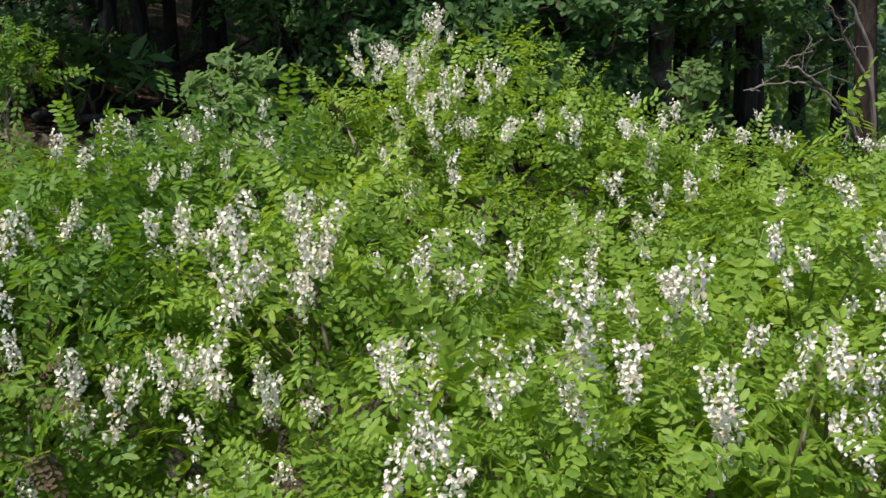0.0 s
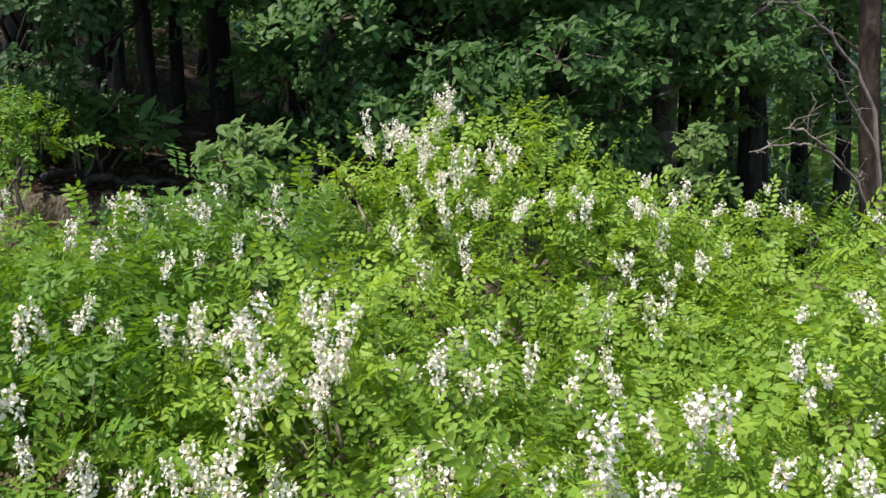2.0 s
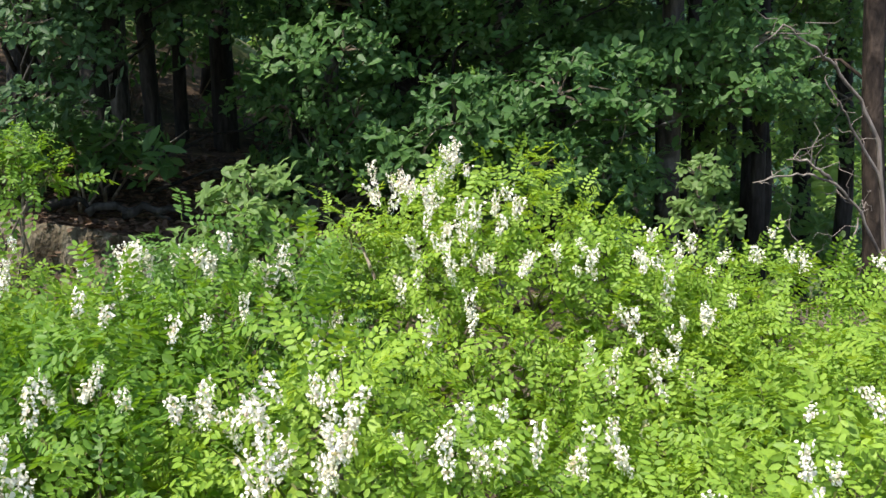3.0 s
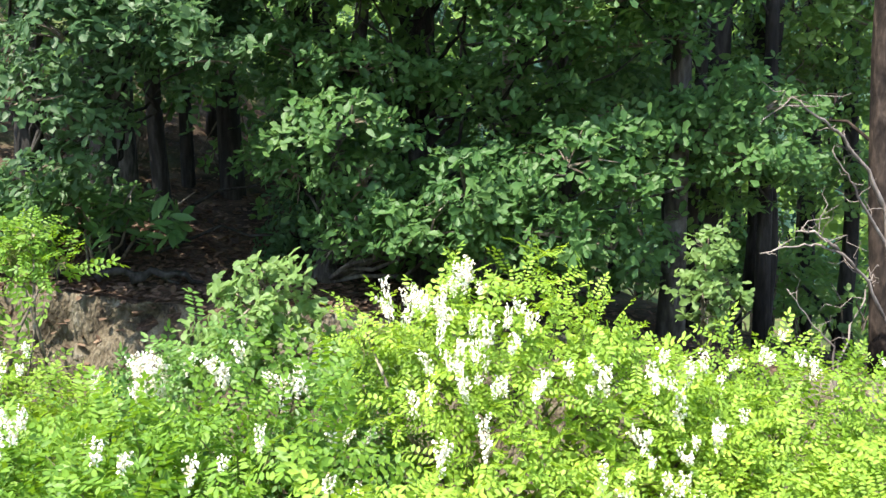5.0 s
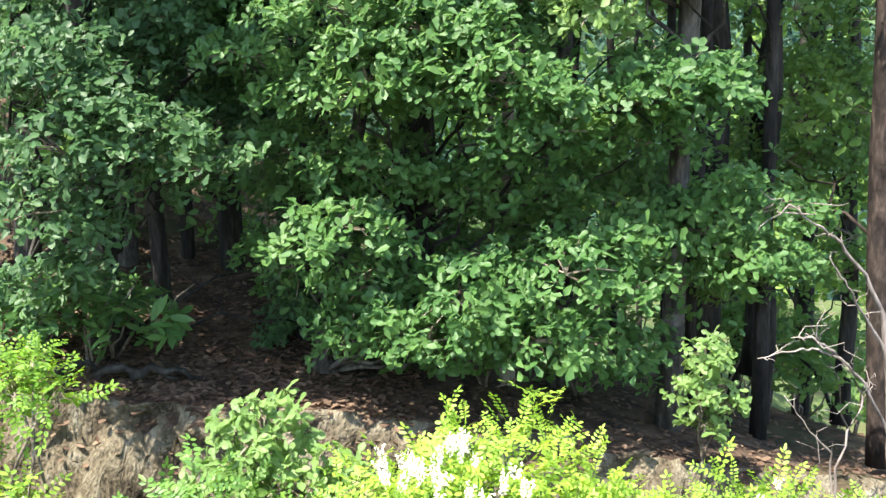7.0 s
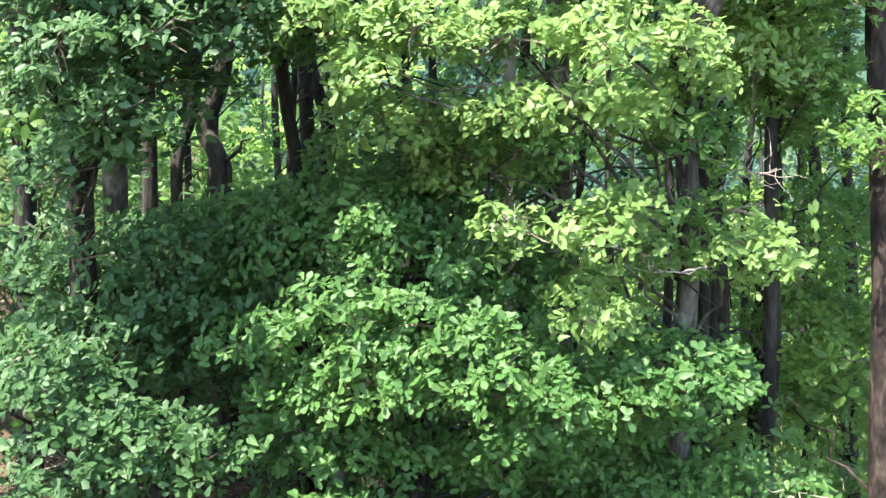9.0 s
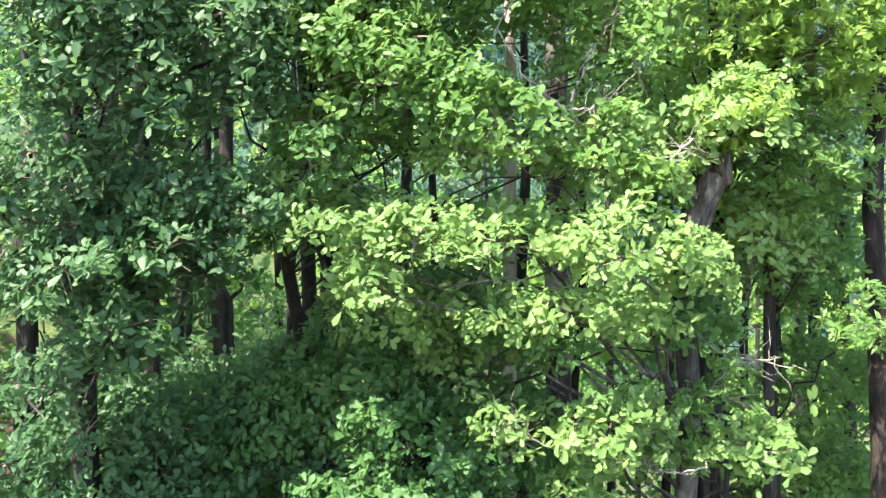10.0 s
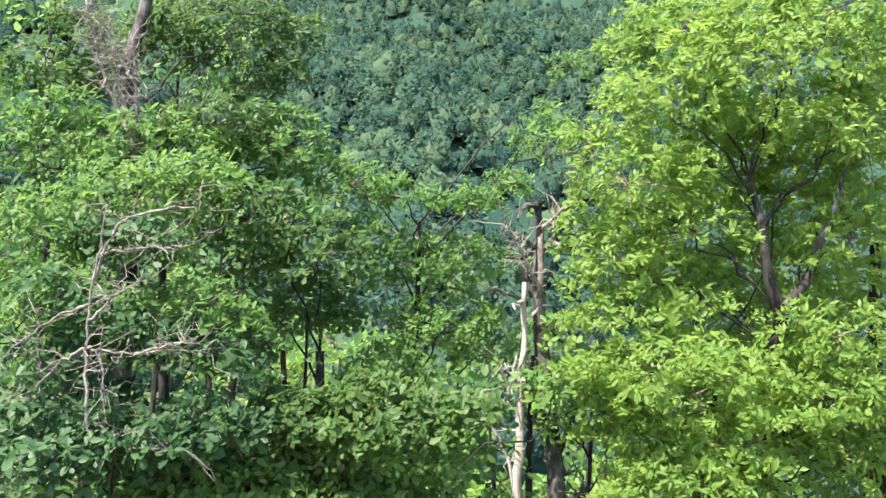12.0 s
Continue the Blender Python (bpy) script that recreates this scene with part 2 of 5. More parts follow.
def bend(a, b, steps=6, sag=0.0, rough=0.06):
    """A crooked line from a to b."""
    a, b = np.asarray(a, float), np.asarray(b, float)
    s = np.linspace(0, 1, steps)[:, None]
    line = a + (b - a) * s
    line[:, 2] += sag * np.sin(np.pi * s[:, 0])
    jog = rng.normal(size=(steps, 3)) * rough * np.linalg.norm(b - a)
    jog[0] = jog[-1] = 0
    return line + jog * np.sin(np.pi * s) ** 0.5


def taper(r0, r1, n):
    return np.linspace(r0, r1, n)


# ---- leaf shapes ----
def blade(outline, fold=0.12, droop=0.15):
    """A leaf along +x as a fan round its middle: outline holds (along, half width)."""
    xs = [o[0] for o in outline]
    rim = [(x, w, abs(w) * fold - droop * x * x) for x, w in outline]
    rim += [(x, -w, abs(w) * fold - droop * x * x) for x, w in reversed(outline[1:-1])]
    mid = (0.55 * max(xs), 0.0, -droop * 0.3 - 0.015)
    v = np.array([mid] + rim)
    n = len(rim)
    return v, np.array([(0, 1 + (i + 1) % n, 1 + i) for i in range(n)])


OAK_BLADE = [(0.0, 0.0), (0.3, 0.15), (0.45, 0.12), (0.66, 0.24), (0.86, 0.2), (1.0, 0.0)]
LONG_BLADE = [(0.0, 0.0), (0.25, 0.13), (0.6, 0.17), (1.0, 0.0)]


def rosette(outline, leaves, r, along=0.8):
    """A leafy shoot: leaves on both sides of a twig along x, crowded and overlapping at its tip."""
    pieces = []
    for i in range(leaves):
        v, t = blade(outline, r.uniform(0.05, 0.3), r.uniform(0.1, 0.5))
        turn = Euler((r.normal() * 0.45, -r.uniform(-0.5, 0.9), (1 if i % 2 else -1) * r.uniform(0.1, 2.0))).to_matrix()
        v = (v * r.uniform(0.75, 1.15)) @ np.array(turn).T + [along * (i / leaves - 0.5), 0, 0.15 * r.uniform(-1, 1)]
        pieces.append((v, t))
    # the twig that carries them
    v, t = joined(pieces)
    n = len(v) // leaves
    rib = [(i * n + 1, (i + 1) * n + 1, (i + 1) * n + 2) for i in range(leaves - 1)]
    return v, np.concatenate([t, np.array(rib)])


def pinnate(pairs, r, width=0.042, length=0.185):
    """A compound locust leaf along +x, its leaflets in pairs and one at the tip."""
    pieces = []
    leaflet = [(0.0, 0.0), (0.28, 0.95), (0.75, 0.9), (1.0, 0.0)]
    curve = r.uniform(0.1, 0.45)
    side_curve = r.normal() * 0.12
    for i in range(pairs):
        x = 0.2 + 0.75 * i / (pairs - 1)
        for s in (-1, 1):
            size = length * r.uniform(0.85, 1.15) * (1 - 0.25 * abs(x - 0.55))
            out = [(a, w * width / length) for a, w in leaflet]
            v, t = half_folded(out)
            turn = Euler((r.normal() * 0.25, r.normal() * 0.2 + 0.15, s * r.uniform(1.05, 1.4))).to_matrix()
            v = (v * size) @ np.array(turn).T + [x, s * 0.012, 0]
            pieces.append((v, t))
    v, t = half_folded([(a, w * width / length) for a, w in leaflet])
    pieces.append((v * length + [0.97, 0, 0], t))
    stalk = np.array([(0, -0.006, 0), (0, 0.006, 0), (1.0, 0.0, 0.0)])
    pieces.append((stalk, np.array([(0, 2, 1)])))
    v, t = joined(pieces)
    v[:, 2] -= curve * v[:, 0] ** 2
    v[:, 1] += side_curve * v[:, 0] ** 2
    return v, t


def half_folded(outline):
    """A small leaf of two halves that meet in a crease: four triangles."""
    (x0, _), (x1, w1), (x2, w2), (x3, _) = outline
    v = np.array([(x0, 0, 0), (x1, w1, 0.1 * w1), (x2, w2, 0.1 * w2), (x3, 0, -0.05), (x2, -w2, 0.1 * w2), (x1, -w1, 0.1 * w1)])
    return v, np.array([(0, 2, 1), (0, 3, 2), (0, 4, 3), (0, 5, 4)])


shape_rng = np.random.default_rng(3)
ROSETTES = [rosette(OAK_BLADE, 7, shape_rng) for _ in range(6)]
LONG_ROSETTES = [rosette(LONG_BLADE, 6, shape_rng, 0.9) for _ in range(6)]


def small_shoot(r, leaves=5, outline=((0, 0), (0.3, 0.2), (0.72, 0.24), (1, 0)), fan=0.0):
    """A cheaper shoot; a fan sets its leaves along a twig instead of all round."""
    pieces = []
    leaf = half_folded(outline)
    for i in range(leaves):
        ang = (1 if i % 2 else -1) * r.uniform(0.1, fan) if fan else 2.4 * i + r.normal() * 0.35
        along = fan * (0.7 * i / leaves - 0.45)
        turn = Euler((r.normal() * 0.45, -r.uniform(-0.5, 0.75), ang)).to_matrix()
        pieces.append(((leaf[0] * r.uniform(0.65, 1.1) + [0.1, 0, 0]) @ np.array(turn).T + [along, 0, 0.12 * r.uniform(-1, 1)], leaf[1]))
    return joined(pieces)


PINNATE = [pinnate(7, shape_rng) for _ in range(6)]
PLAIN_ROSETTES = [small_shoot(shape_rng) for _ in range(6)]
OAK_SHOOTS = [small_shoot(shape_rng, 6, ((0, 0), (0.36, 0.16), (0.78, 0.25), (1, 0)), 1.9) for _ in range(8)]
LONG_SHOOTS = [small_shoot(shape_rng, 7, ((0, 0), (0.28, 0.14), (0.65, 0.16), (1, 0)), 1.2) for _ in range(8)]


def raceme(r, blossoms=30, length=0.16):
    """A hanging truss of pea-like blossoms, pointing down z."""
    pieces = []
    petal = half_folded([(0, 0), (0.35, 0.36), (0.75, 0.34), (1.0, 0.0)])
    for i in range(blossoms):
        f = (i + r.uniform(0.1, 0.9)) / blossoms
        ang = 2.4 * i + r.normal() * 0.5
        reach = 0.026 * (1.1 - 0.65 * f) * r.uniform(0.3, 1.2)
        base = np.array([math.cos(ang) * reach, math.sin(ang) * reach, -length * f])
        full = 1.0 if f < 0.8 else 0.6
        for tip, size in ((0.6, 0.019), (-0.6, 0.015)):
            turn = Euler((r.normal() * 0.6, 0.5 + tip + r.normal() * 0.4, ang + r.normal() * 0.5)).to_matrix()
            pieces.append(((petal[0] * size * full * r.uniform(0.75, 1.2)) @ np.array(turn).T + base, petal[1]))
    return joined(pieces)


RACEMES = [mesh_of("raceme", *raceme(shape_rng, k, n), PETAL) for k, n in ((48, 0.15), (36, 0.12), (56, 0.18), (22, 0.08), (44, 0.14), (34, 0.13), (34, 0.1))]


# ---- ground ----
def rise(v, a, b):
    s = np.clip((v - a) / (b - a), 0, 1)
    return s * s * (3 - 2 * s)


def waves(x, y, k, seed):
    r = np.random.default_rng(seed)
    out = np.zeros_like(x)
    for i in range(7):
        a, f, p = r.uniform(0, 6.28), k * r.uniform(0.6, 2.4), r.uniform(0, 6.28)
        out = out + np.sin((x * np.cos(a) + y * np.sin(a)) * f + p) / 7 ** 0.5
    return out


def ground_z(x, y):
    """Roadside below, a cut bank, the wood's floor, a valley and the far hillside."""
    x, y = np.asarray(x, float), np.asarray(y, float)
    low = 0.04 * waves(x, y, 1.6, 1)
    xc, yc = np.clip(x, -7, 7), np.clip(y - 5.4, 0, 6)
    floor_z = 1.95 - np.where(xc < 0, 0.085, 0.14) * xc + yc * (0.06 - np.where(xc < 0, 0.09, 0.06) * xc) + 0.05 * waves(x, y, 2.0, 2)
    foot = 4.86 + 0.10 * waves(x, y * 0, 1.3, 4)
    z = low + (floor_z - low) * rise(y + 0.03 * waves(x, y * 3, 6, 5), foot, foot + 0.5)
    z = z - 9.0 * rise(y, 22, 85)
    hill = 0.56 * np.maximum(y - 100 - 14 * waves(x, y * 0.2, 0.03, 6), 0) * (1 + 0.06 * waves(x, y, 0.018, 7)) + 7.0 * rise(y, 105, 150) * np.sin((0.75 * x + 0.5 * y) * 0.075 + 0.6)
    return z + np.clip(hill, 0, 330)


def spaced(dense0, dense1, step, far0, far1, growth=1.22):
    mid = list(np.arange(dense0, dense1 + step / 2, step))
    s, v = step, mid[-1]
    while v < far1:
        s *= growth
        v += s
        mid.append(v)
    s, v = step, mid[0]
    while v > far0:
        s *= growth
        v -= s
        mid.insert(0, v)
    return np.array(mid)


gx, gy = spaced(-3.3, 3.3, 0.07, -900, 900), spaced(4.6, 5.6, 0.028, -700, 1600, 1.13)
mx, my = np.meshgrid(gx, gy)
mz = ground_z(mx, my)
face = (rise(my, 4.7, 5.1) * (1 - rise(my, 5.25, 5.5)))
my2 = my + face * 0.05 * waves(mx * 1.0, mz * 2.2, 5.5, 8) + face * 0.03 * waves(mx, mz, 17, 9) + face * 0.008 * waves(mx * 1.4, mz * 0.8, 38, 10) + 0.06 * np.exp(-((mz - 1.55 - 0.06 * waves(mx, mz * 0, 5, 11)) / 0.025) ** 2) * face
gv = np.stack([mx, my2, mz], -1).reshape(-1, 3)
nx, ny = len(gx), len(gy)
ii = (np.arange(ny - 1)[:, None] * nx + np.arange(nx - 1)[None]).ravel()
gt = np.concatenate([np.stack([ii, ii + 1, ii + nx + 1], -1), np.stack([ii, ii + nx + 1, ii + nx], -1)])
ground_mesh = mesh_of("ground", gv, gt, EARTH, True)
ground_mesh.materials.append(CLAY)
ground_mesh.materials.append(MOSS)
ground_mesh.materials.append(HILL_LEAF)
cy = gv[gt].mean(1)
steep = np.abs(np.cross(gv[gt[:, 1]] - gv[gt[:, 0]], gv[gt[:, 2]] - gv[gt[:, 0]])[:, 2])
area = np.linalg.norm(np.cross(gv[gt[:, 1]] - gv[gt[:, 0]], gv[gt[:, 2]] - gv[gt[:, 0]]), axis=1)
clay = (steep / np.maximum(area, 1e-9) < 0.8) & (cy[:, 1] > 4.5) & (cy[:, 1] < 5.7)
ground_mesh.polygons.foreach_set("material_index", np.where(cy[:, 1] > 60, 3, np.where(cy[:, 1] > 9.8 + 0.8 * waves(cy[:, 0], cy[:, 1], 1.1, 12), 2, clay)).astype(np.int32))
tagged(new("ground", ground_mesh), "bare brown earth with a cut clay bank below a leaf-strewn wood floor", "ground", kind="structure")


# ---- growing things ----
def shell(lobes, per_area, low=-0.3, r_in=0.7, keep_out=0.74, reach=1.06):
    """Points in the outer skin of rounded masses, with the way out; few where masses overlap."""
    pts, outs = [], []
    arr = np.array(lobes, float)
    for c in arr:
        centre, size = c[:3], c[3:]
        a, b, h = size
        total = 4 * np.pi * (((a * b) ** 1.6 + (a * h) ** 1.6 + (b * h) ** 1.6) / 3) ** (1 / 1.6)
        n = max(6, int(total * per_area))
        d = unit(rng.normal(size=(n, 3)))
        d = d[d[:, 2] > low]
        rad = r_in + (reach - r_in) * rng.random(len(d)) ** 0.6
        lump = 1 + 0.14 * waves(d[:, 0] * 3 + centre[0] * 9, d[:, 2] * 3 + d[:, 1] * 2, 1.2, int(abs(centre[2]) * 97) % 89)
        p = centre + d * size * (rad * lump)[:, None]
        q = np.ones(len(p), bool)
        for o in arr:
            if o is c:
                continue
            q &= (((p - o[:3]) / o[3:]) ** 2).sum(1) > keep_out ** 2
        pts.append(p[q])
        outs.append(unit(d[q] / size))
    return np.concatenate(pts), np.concatenate(outs)


def foliage(root, base, pts, outs, kinds, mat, size, single, single_name, rest_name, droop=0.0, hang=False, label="", fill=None, lean=0.12):
    """Leaves on pts: the ones nearest the open side as parts, the rest joined."""
    n = len(pts)
    side = rng.normal(size=(n, 3))
    up = unit(outs * 0.45 + np.array([-0.5 * lean, -lean, 0.75]) + (0.42 if hang else 0.28) * side)
    if hang:
        head = unit(outs * 0.8 + 0.75 * rng.normal(size=(n, 3)) + [0, 0, 0.12 - droop])
        turns = frames(head, up)
    else:
        head = unit(np.cross(up, rng.normal(size=(n, 3))))
        turns = frames(head, up)
    sizes = size * rng.uniform(0.68, 1.25, n)
    fill = fill or kinds
    pick = rng.integers(0, len(kinds), n)
    order = np.argsort(pts[:, 1] - 0.6 * outs[:, 2])
    near = np.zeros(n, bool)
    near[order[:single]] = True
    shared = [mesh_of(single_name, v, t, mat, True) for v, t in kinds] if single else []
    for i in np.flatnonzero(near):
        m = Matrix([[*(turns[i][k] * sizes[i]), pts[i][k] - base[k]] for k in range(3)] + [[0, 0, 0, 1]])
        ob = new(single_name, shared[pick[i]])
        ob.parent = root
        ob.matrix_basis = m
    pieces = []
    pick = rng.integers(0, len(fill), n)
    for k, kind in enumerate(fill):
        s = (~near) & (pick == k)
        if s.any():
            pieces.append(scattered(kind, pts[s] - base, turns[s], sizes[s]))
    if pieces:
        part(rest_name, mesh_of(rest_name, *joined(pieces), mat, True), root, label, "stuff")


def locust_shrub(label, lobes, flowers, leaf=LOCUST, per_area=172, single=300, size=0.182, spare=0, truss=(2, 5), bloom=1.0):
    arr = np.array(lobes, float)
    bx, by = arr[:, 0].mean(), arr[:, 1].mean()
    base = np.array([bx, by, float(ground_z(bx, by)) - 0.05])
    root = tagged(new("locust_shrub"), label, "shrub", "flowering shrubs before the bank")
    root.location = base
    for c in arr:
        a = np.array([rng.normal() * 0.12, rng.normal() * 0.12, 0.0])
        line = bend(a, c[:3] - base + [0, 0, c[5] * 0.5], 7, 0.0, 0.05)
        part("stem", mesh_of("stem", *tube(line, taper(0.022, 0.006, 7), 7, 0.06), TWIG, True), root)
    twigs = []
    for c in arr:
        for _ in range(14):
            d = unit(rng.normal(size=3) + [0, -0.3, 0.5])
            a = c[:3] - base + d * c[3:] * 0.2
            twigs.append(tube(bend(a, c[:3] - base + d * c[3:] * rng.uniform(0.85, 1.05), 5, 0.03, 0.06), taper(0.006, 0.002, 5), 3))
    part("twigwork", mesh_of("twigwork", *joined(twigs), GREEN_STEM), root, "thin green and brown twigs", "stuff")
    pts, outs = shell(lobes, per_area)
    foliage(root, base, pts, outs, PINNATE, leaf, size, single, "leaf", "foliage", 0.1, True)
    deep = arr * [1, 1, 1, 0.74, 0.74, 0.8]
    inner, ways = shell(deep, 72, -0.7, 0.6, 0.3, 1.12)
    foliage(root, base, inner, ways, PLAIN_ROSETTES, leaf, 0.07, 0, "leaf", "inner_foliage")
    spots = list(flowers)
    for i in range(spare):
        j = rng.integers(len(pts))
        if outs[j][1] < 0.2:
            spots.append(tuple(pts[j] + outs[j] * 0.03))
    for p in spots:
        for k in range(int(rng.integers(*truss))):
            off = rng.normal(size=3) * [0.055, 0.03, 0.04]
            ob = new("raceme", RACEMES[int(rng.integers(len(RACEMES)))])
            ob.parent = root
            s = bloom * rng.uniform(0.5, 0.85)
            ob.matrix_basis = Matrix.LocRotScale(Vector(np.array(p) + off - base + [-0.02, -0.06, 0.06]), Euler((rng.normal() * 0.25 - 0.15, rng.normal() * 0.28, rng.uniform(0, 6.28))), (s, s, s))
    return root


def tree(label, trunk, radii, lobes, kinds=ROSETTES, leaf=OAK, size=0.075, per_area=102, single=245, bark=BARK, name="oak_tree", group="oaks at the wood's edge", depth=0.85, limbs=True, low=-0.55, inner=7, girth=0.8):
    """A tree: trunk, a limb to each leafy bough, twigs, and the leaves."""
    tr = np.array(trunk, float)
    base = np.array([tr[0][0], tr[0][1], float(ground_z(tr[0][0], tr[0][1])) - 0.1])
    root = tagged(new(name), label, "tree", group)
    root.location = base
    # a smooth, slightly crooked line through the trunk's points
    s = np.linspace(0, 1, len(tr))
    f = np.linspace(0, 1, 26)
    line = np.stack([np.interp(f, s, tr[:, k]) for k in range(3)], -1)
    line[:, :2] += 0.02 * np.stack([np.sin(f * 17 + base[0] * 5), np.cos(f * 13 + base[1] * 5)], -1)
    rad = girth * np.interp(f, np.linspace(0, 1, len(radii)), radii)
    rad[0] *= 1.35
    rad[1] *= 1.12
    part("trunk", mesh_of("trunk", *tube(line - base, rad, 14, 0.05), bark, True), root)
    if not len(lobes):
        return root
    arr = np.array([(x, y, z, a, max(a * depth, 0.16), h) for x, y, z, a, h in lobes])
    twigs = []
    for c in arr:
        if limbs:
            drop = min(1.0, 0.35 + 0.5 * np.linalg.norm(c[:2] - line[:, :2].mean(0)))
            k = int(np.argmin(np.abs(line[:, 2] - (c[2] - drop))))
            end = c[:3] + [0, 0, -0.2 * c[5]]
            bow = bend(line[k], end, 8, 0.12, 0.035)
            part("limb", mesh_of("limb", *tube(bow - base, taper(min(0.02, max(0.01, 0.22 * rad[k])), 0.005, 8), 5, 0.05), bark, True), root)
        for _ in range(6):
            d = unit(rng.normal(size=3) + [0, -0.2, 0.25])
            twigs.append(tube(bend(c[:3] - base, c[:3] - base + d * c[3:] * rng.uniform(0.7, 1.0), 3, 0.02, 0.08), taper(0.008, 0.0025, 3), 3))
    part("twigwork", mesh_of("twigwork", *joined(twigs), TWIG), root, "thin grey-brown twigs", "stuff")
    fill = {id(ROSETTES): OAK_SHOOTS, id(LONG_ROSETTES): LONG_SHOOTS}.get(id(kinds))
    full = arr
    if inner:
        # small outlying sprays round every bough
        k = np.repeat(np.arange(len(arr)), 3)
        sat = arr[k].copy()
        a = rng.uniform(0, 6.28, len(k))
        sat[:, 0] += np.cos(a) * arr[k, 3] * rng.uniform(0.75, 1.2, len(k))
        sat[:, 2] += np.sin(a) * arr[k, 5] * rng.uniform(0.8, 1.5, len(k))
        sat[:, 1] += rng.normal(size=len(k)) * 0.16 + 0.1
        sat[:, 3:] *= rng.uniform(0.35, 0.62, (len(k), 1))
        sat[:, 5] = np.maximum(sat[:, 5], 0.07)
        full = np.concatenate([arr, sat])
    pts, outs = shell(full, per_area, low, 0.45, 0.5, 1.1)
    foliage(root, base, pts, outs, kinds, leaf, size, single, "leafy_shoot", "crown", fill=fill, lean=0.6)
    if inner:
        deep = arr.copy()
        deep[:, :3] += rng.normal(size=(len(arr), 3)) * [0.15, 0.12, 0.12] + [0, 0.5, 0.0]
        deep[:, 3:] *= [1.5, 1.1, 1.6]
        pts, outs = shell(deep, inner, -0.8, 0.3, 0.3, 1.1)
        foliage(root, base, pts, outs, PLAIN_ROSETTES, leaf, size * 1.1, 0, "leafy_shoot", "inner_crown", lean=0.6)
    return root


def boughs(label, lines, r0=0.02, mat=DEAD_WOOD, name="dead_branches", sprays=10, side=0.75, category="dead wood"):
    """Bare dead wood: each line a limb, with short broken twigs."""
    base = np.array(lines[0][-1], float)
    root = tagged(new(name), label, category)
    root.location = base
    for k, ln in enumerate(lines):
        p = np.array(ln, float)[::-1] - base
        f = np.linspace(0, 1, 4 * len(p))
        q = np.stack([np.interp(f, np.linspace(0, 1, len(p)), p[:, i]) for i in range(3)], -1)
        q[1:-1] += rng.normal(size=(len(q) - 2, 3)) * 0.006
        r = r0 * (1.0 if k == 0 else side)
        limb = part("limb", mesh_of("limb", *tube(q, taper(r, r * 0.28, len(q)), 8, 0.1), mat, True), root)
        bits = []
        for _ in range(sprays):
            i = int(rng.integers(len(q) // 3, len(q)))
            d = unit(rng.normal(size=3) + [0, -0.2, 0.3]) * rng.uniform(0.05, 0.3)
            bits.append(tube(bend(q[i], q[i] + d, 5, 0.0, 0.1), taper(r * 0.3, r * 0.1, 5), 5))
        if bits:
            part("spur_mass", mesh_of("spur_mass", *joined(bits), mat), limb, kind="stuff")
    return root


# locust shrubs before the bank
FRONT_LOBES = [
    (0.55, 1.62, 1.15, 0.55, 0.50, 0.66), (0.15, 1.52, 1.15, 0.42, 0.42, 0.55), (0.90, 1.92, 1.36, 0.40, 0.40, 0.66),
    (1.25, 2.05, 1.25, 0.50, 0.45, 0.62), (-0.25, 1.62, 0.92, 0.42, 0.38, 0.48), (0.5, 1.2, 0.9, 0.5, 0.35, 0.5),
]
MIDDLE_LOBES = [
    (-0.36, 2.36, 1.44, 0.46, 0.42, 0.60), (0.00, 2.28, 1.32, 0.45, 0.40, 0.52), (0.42, 2.50, 1.18, 0.48, 0.45, 0.56),
    (-0.78, 2.40, 1.22, 0.42, 0.40, 0.50), (-0.55, 2.0, 0.85, 0.45, 0.4, 0.5), (0.75, 2.5, 1.1, 0.4, 0.4, 0.5),
]
LEFT_LOBES = [
    (-1.20, 2.80, 1.54, 0.55, 0.50, 0.58), (-1.12, 2.38, 1.38, 0.45, 0.40, 0.52), (-1.62, 2.95, 1.42, 0.60, 0.50, 0.62),
    (-0.80, 2.95, 1.58, 0.50, 0.45, 0.56), (-1.35, 2.25, 1.05, 0.5, 0.4, 0.5),
]
BACK_LOBES = [
    (0.26, 3.60, 1.76, 0.50, 0.46, 0.76), (-0.12, 3.55, 2.02, 0.34, 0.36, 0.36), (0.62, 3.45, 1.50, 0.50, 0.50, 0.70),
    (0.12, 3.22, 1.50, 0.52, 0.40, 0.66), (0.95, 3.60, 1.44, 0.42, 0.40, 0.62), (-0.42, 3.45, 2.22, 0.14, 0.12, 0.12),
]
RIGHT_LOBES = [
    (1.42, 3.80, 1.44, 0.60, 0.50, 0.65), (1.12, 3.52, 1.34, 0.50, 0.45, 0.62), (1.85, 3.65, 1.36, 0.50, 0.50, 0.64),
    (1.00, 3.02, 1.15, 0.50, 0.45, 0.60), (1.52, 3.0, 1.25, 0.50, 0.50, 0.62), (2.2, 3.6, 1.45, 0.5, 0.5, 0.62),
]
SHADED_LOBES = [
    (-0.95, 3.65, 1.58, 0.60, 0.45, 0.62), (-1.40, 3.80, 1.37, 0.46, 0.45, 0.64), (-0.62, 3.5, 1.34, 0.34, 0.38, 0.55),
]
FAR_LEFT_LOBES = [
    (-2.10, 3.50, 1.50, 0.50, 0.46, 0.62), (-1.78, 3.62, 1.33, 0.42, 0.40, 0.62), (-2.5, 3.9, 1.5, 0.5, 0.45, 0.55), (-1.9, 3.0, 1.2, 0.4, 0.4, 0.68),
]
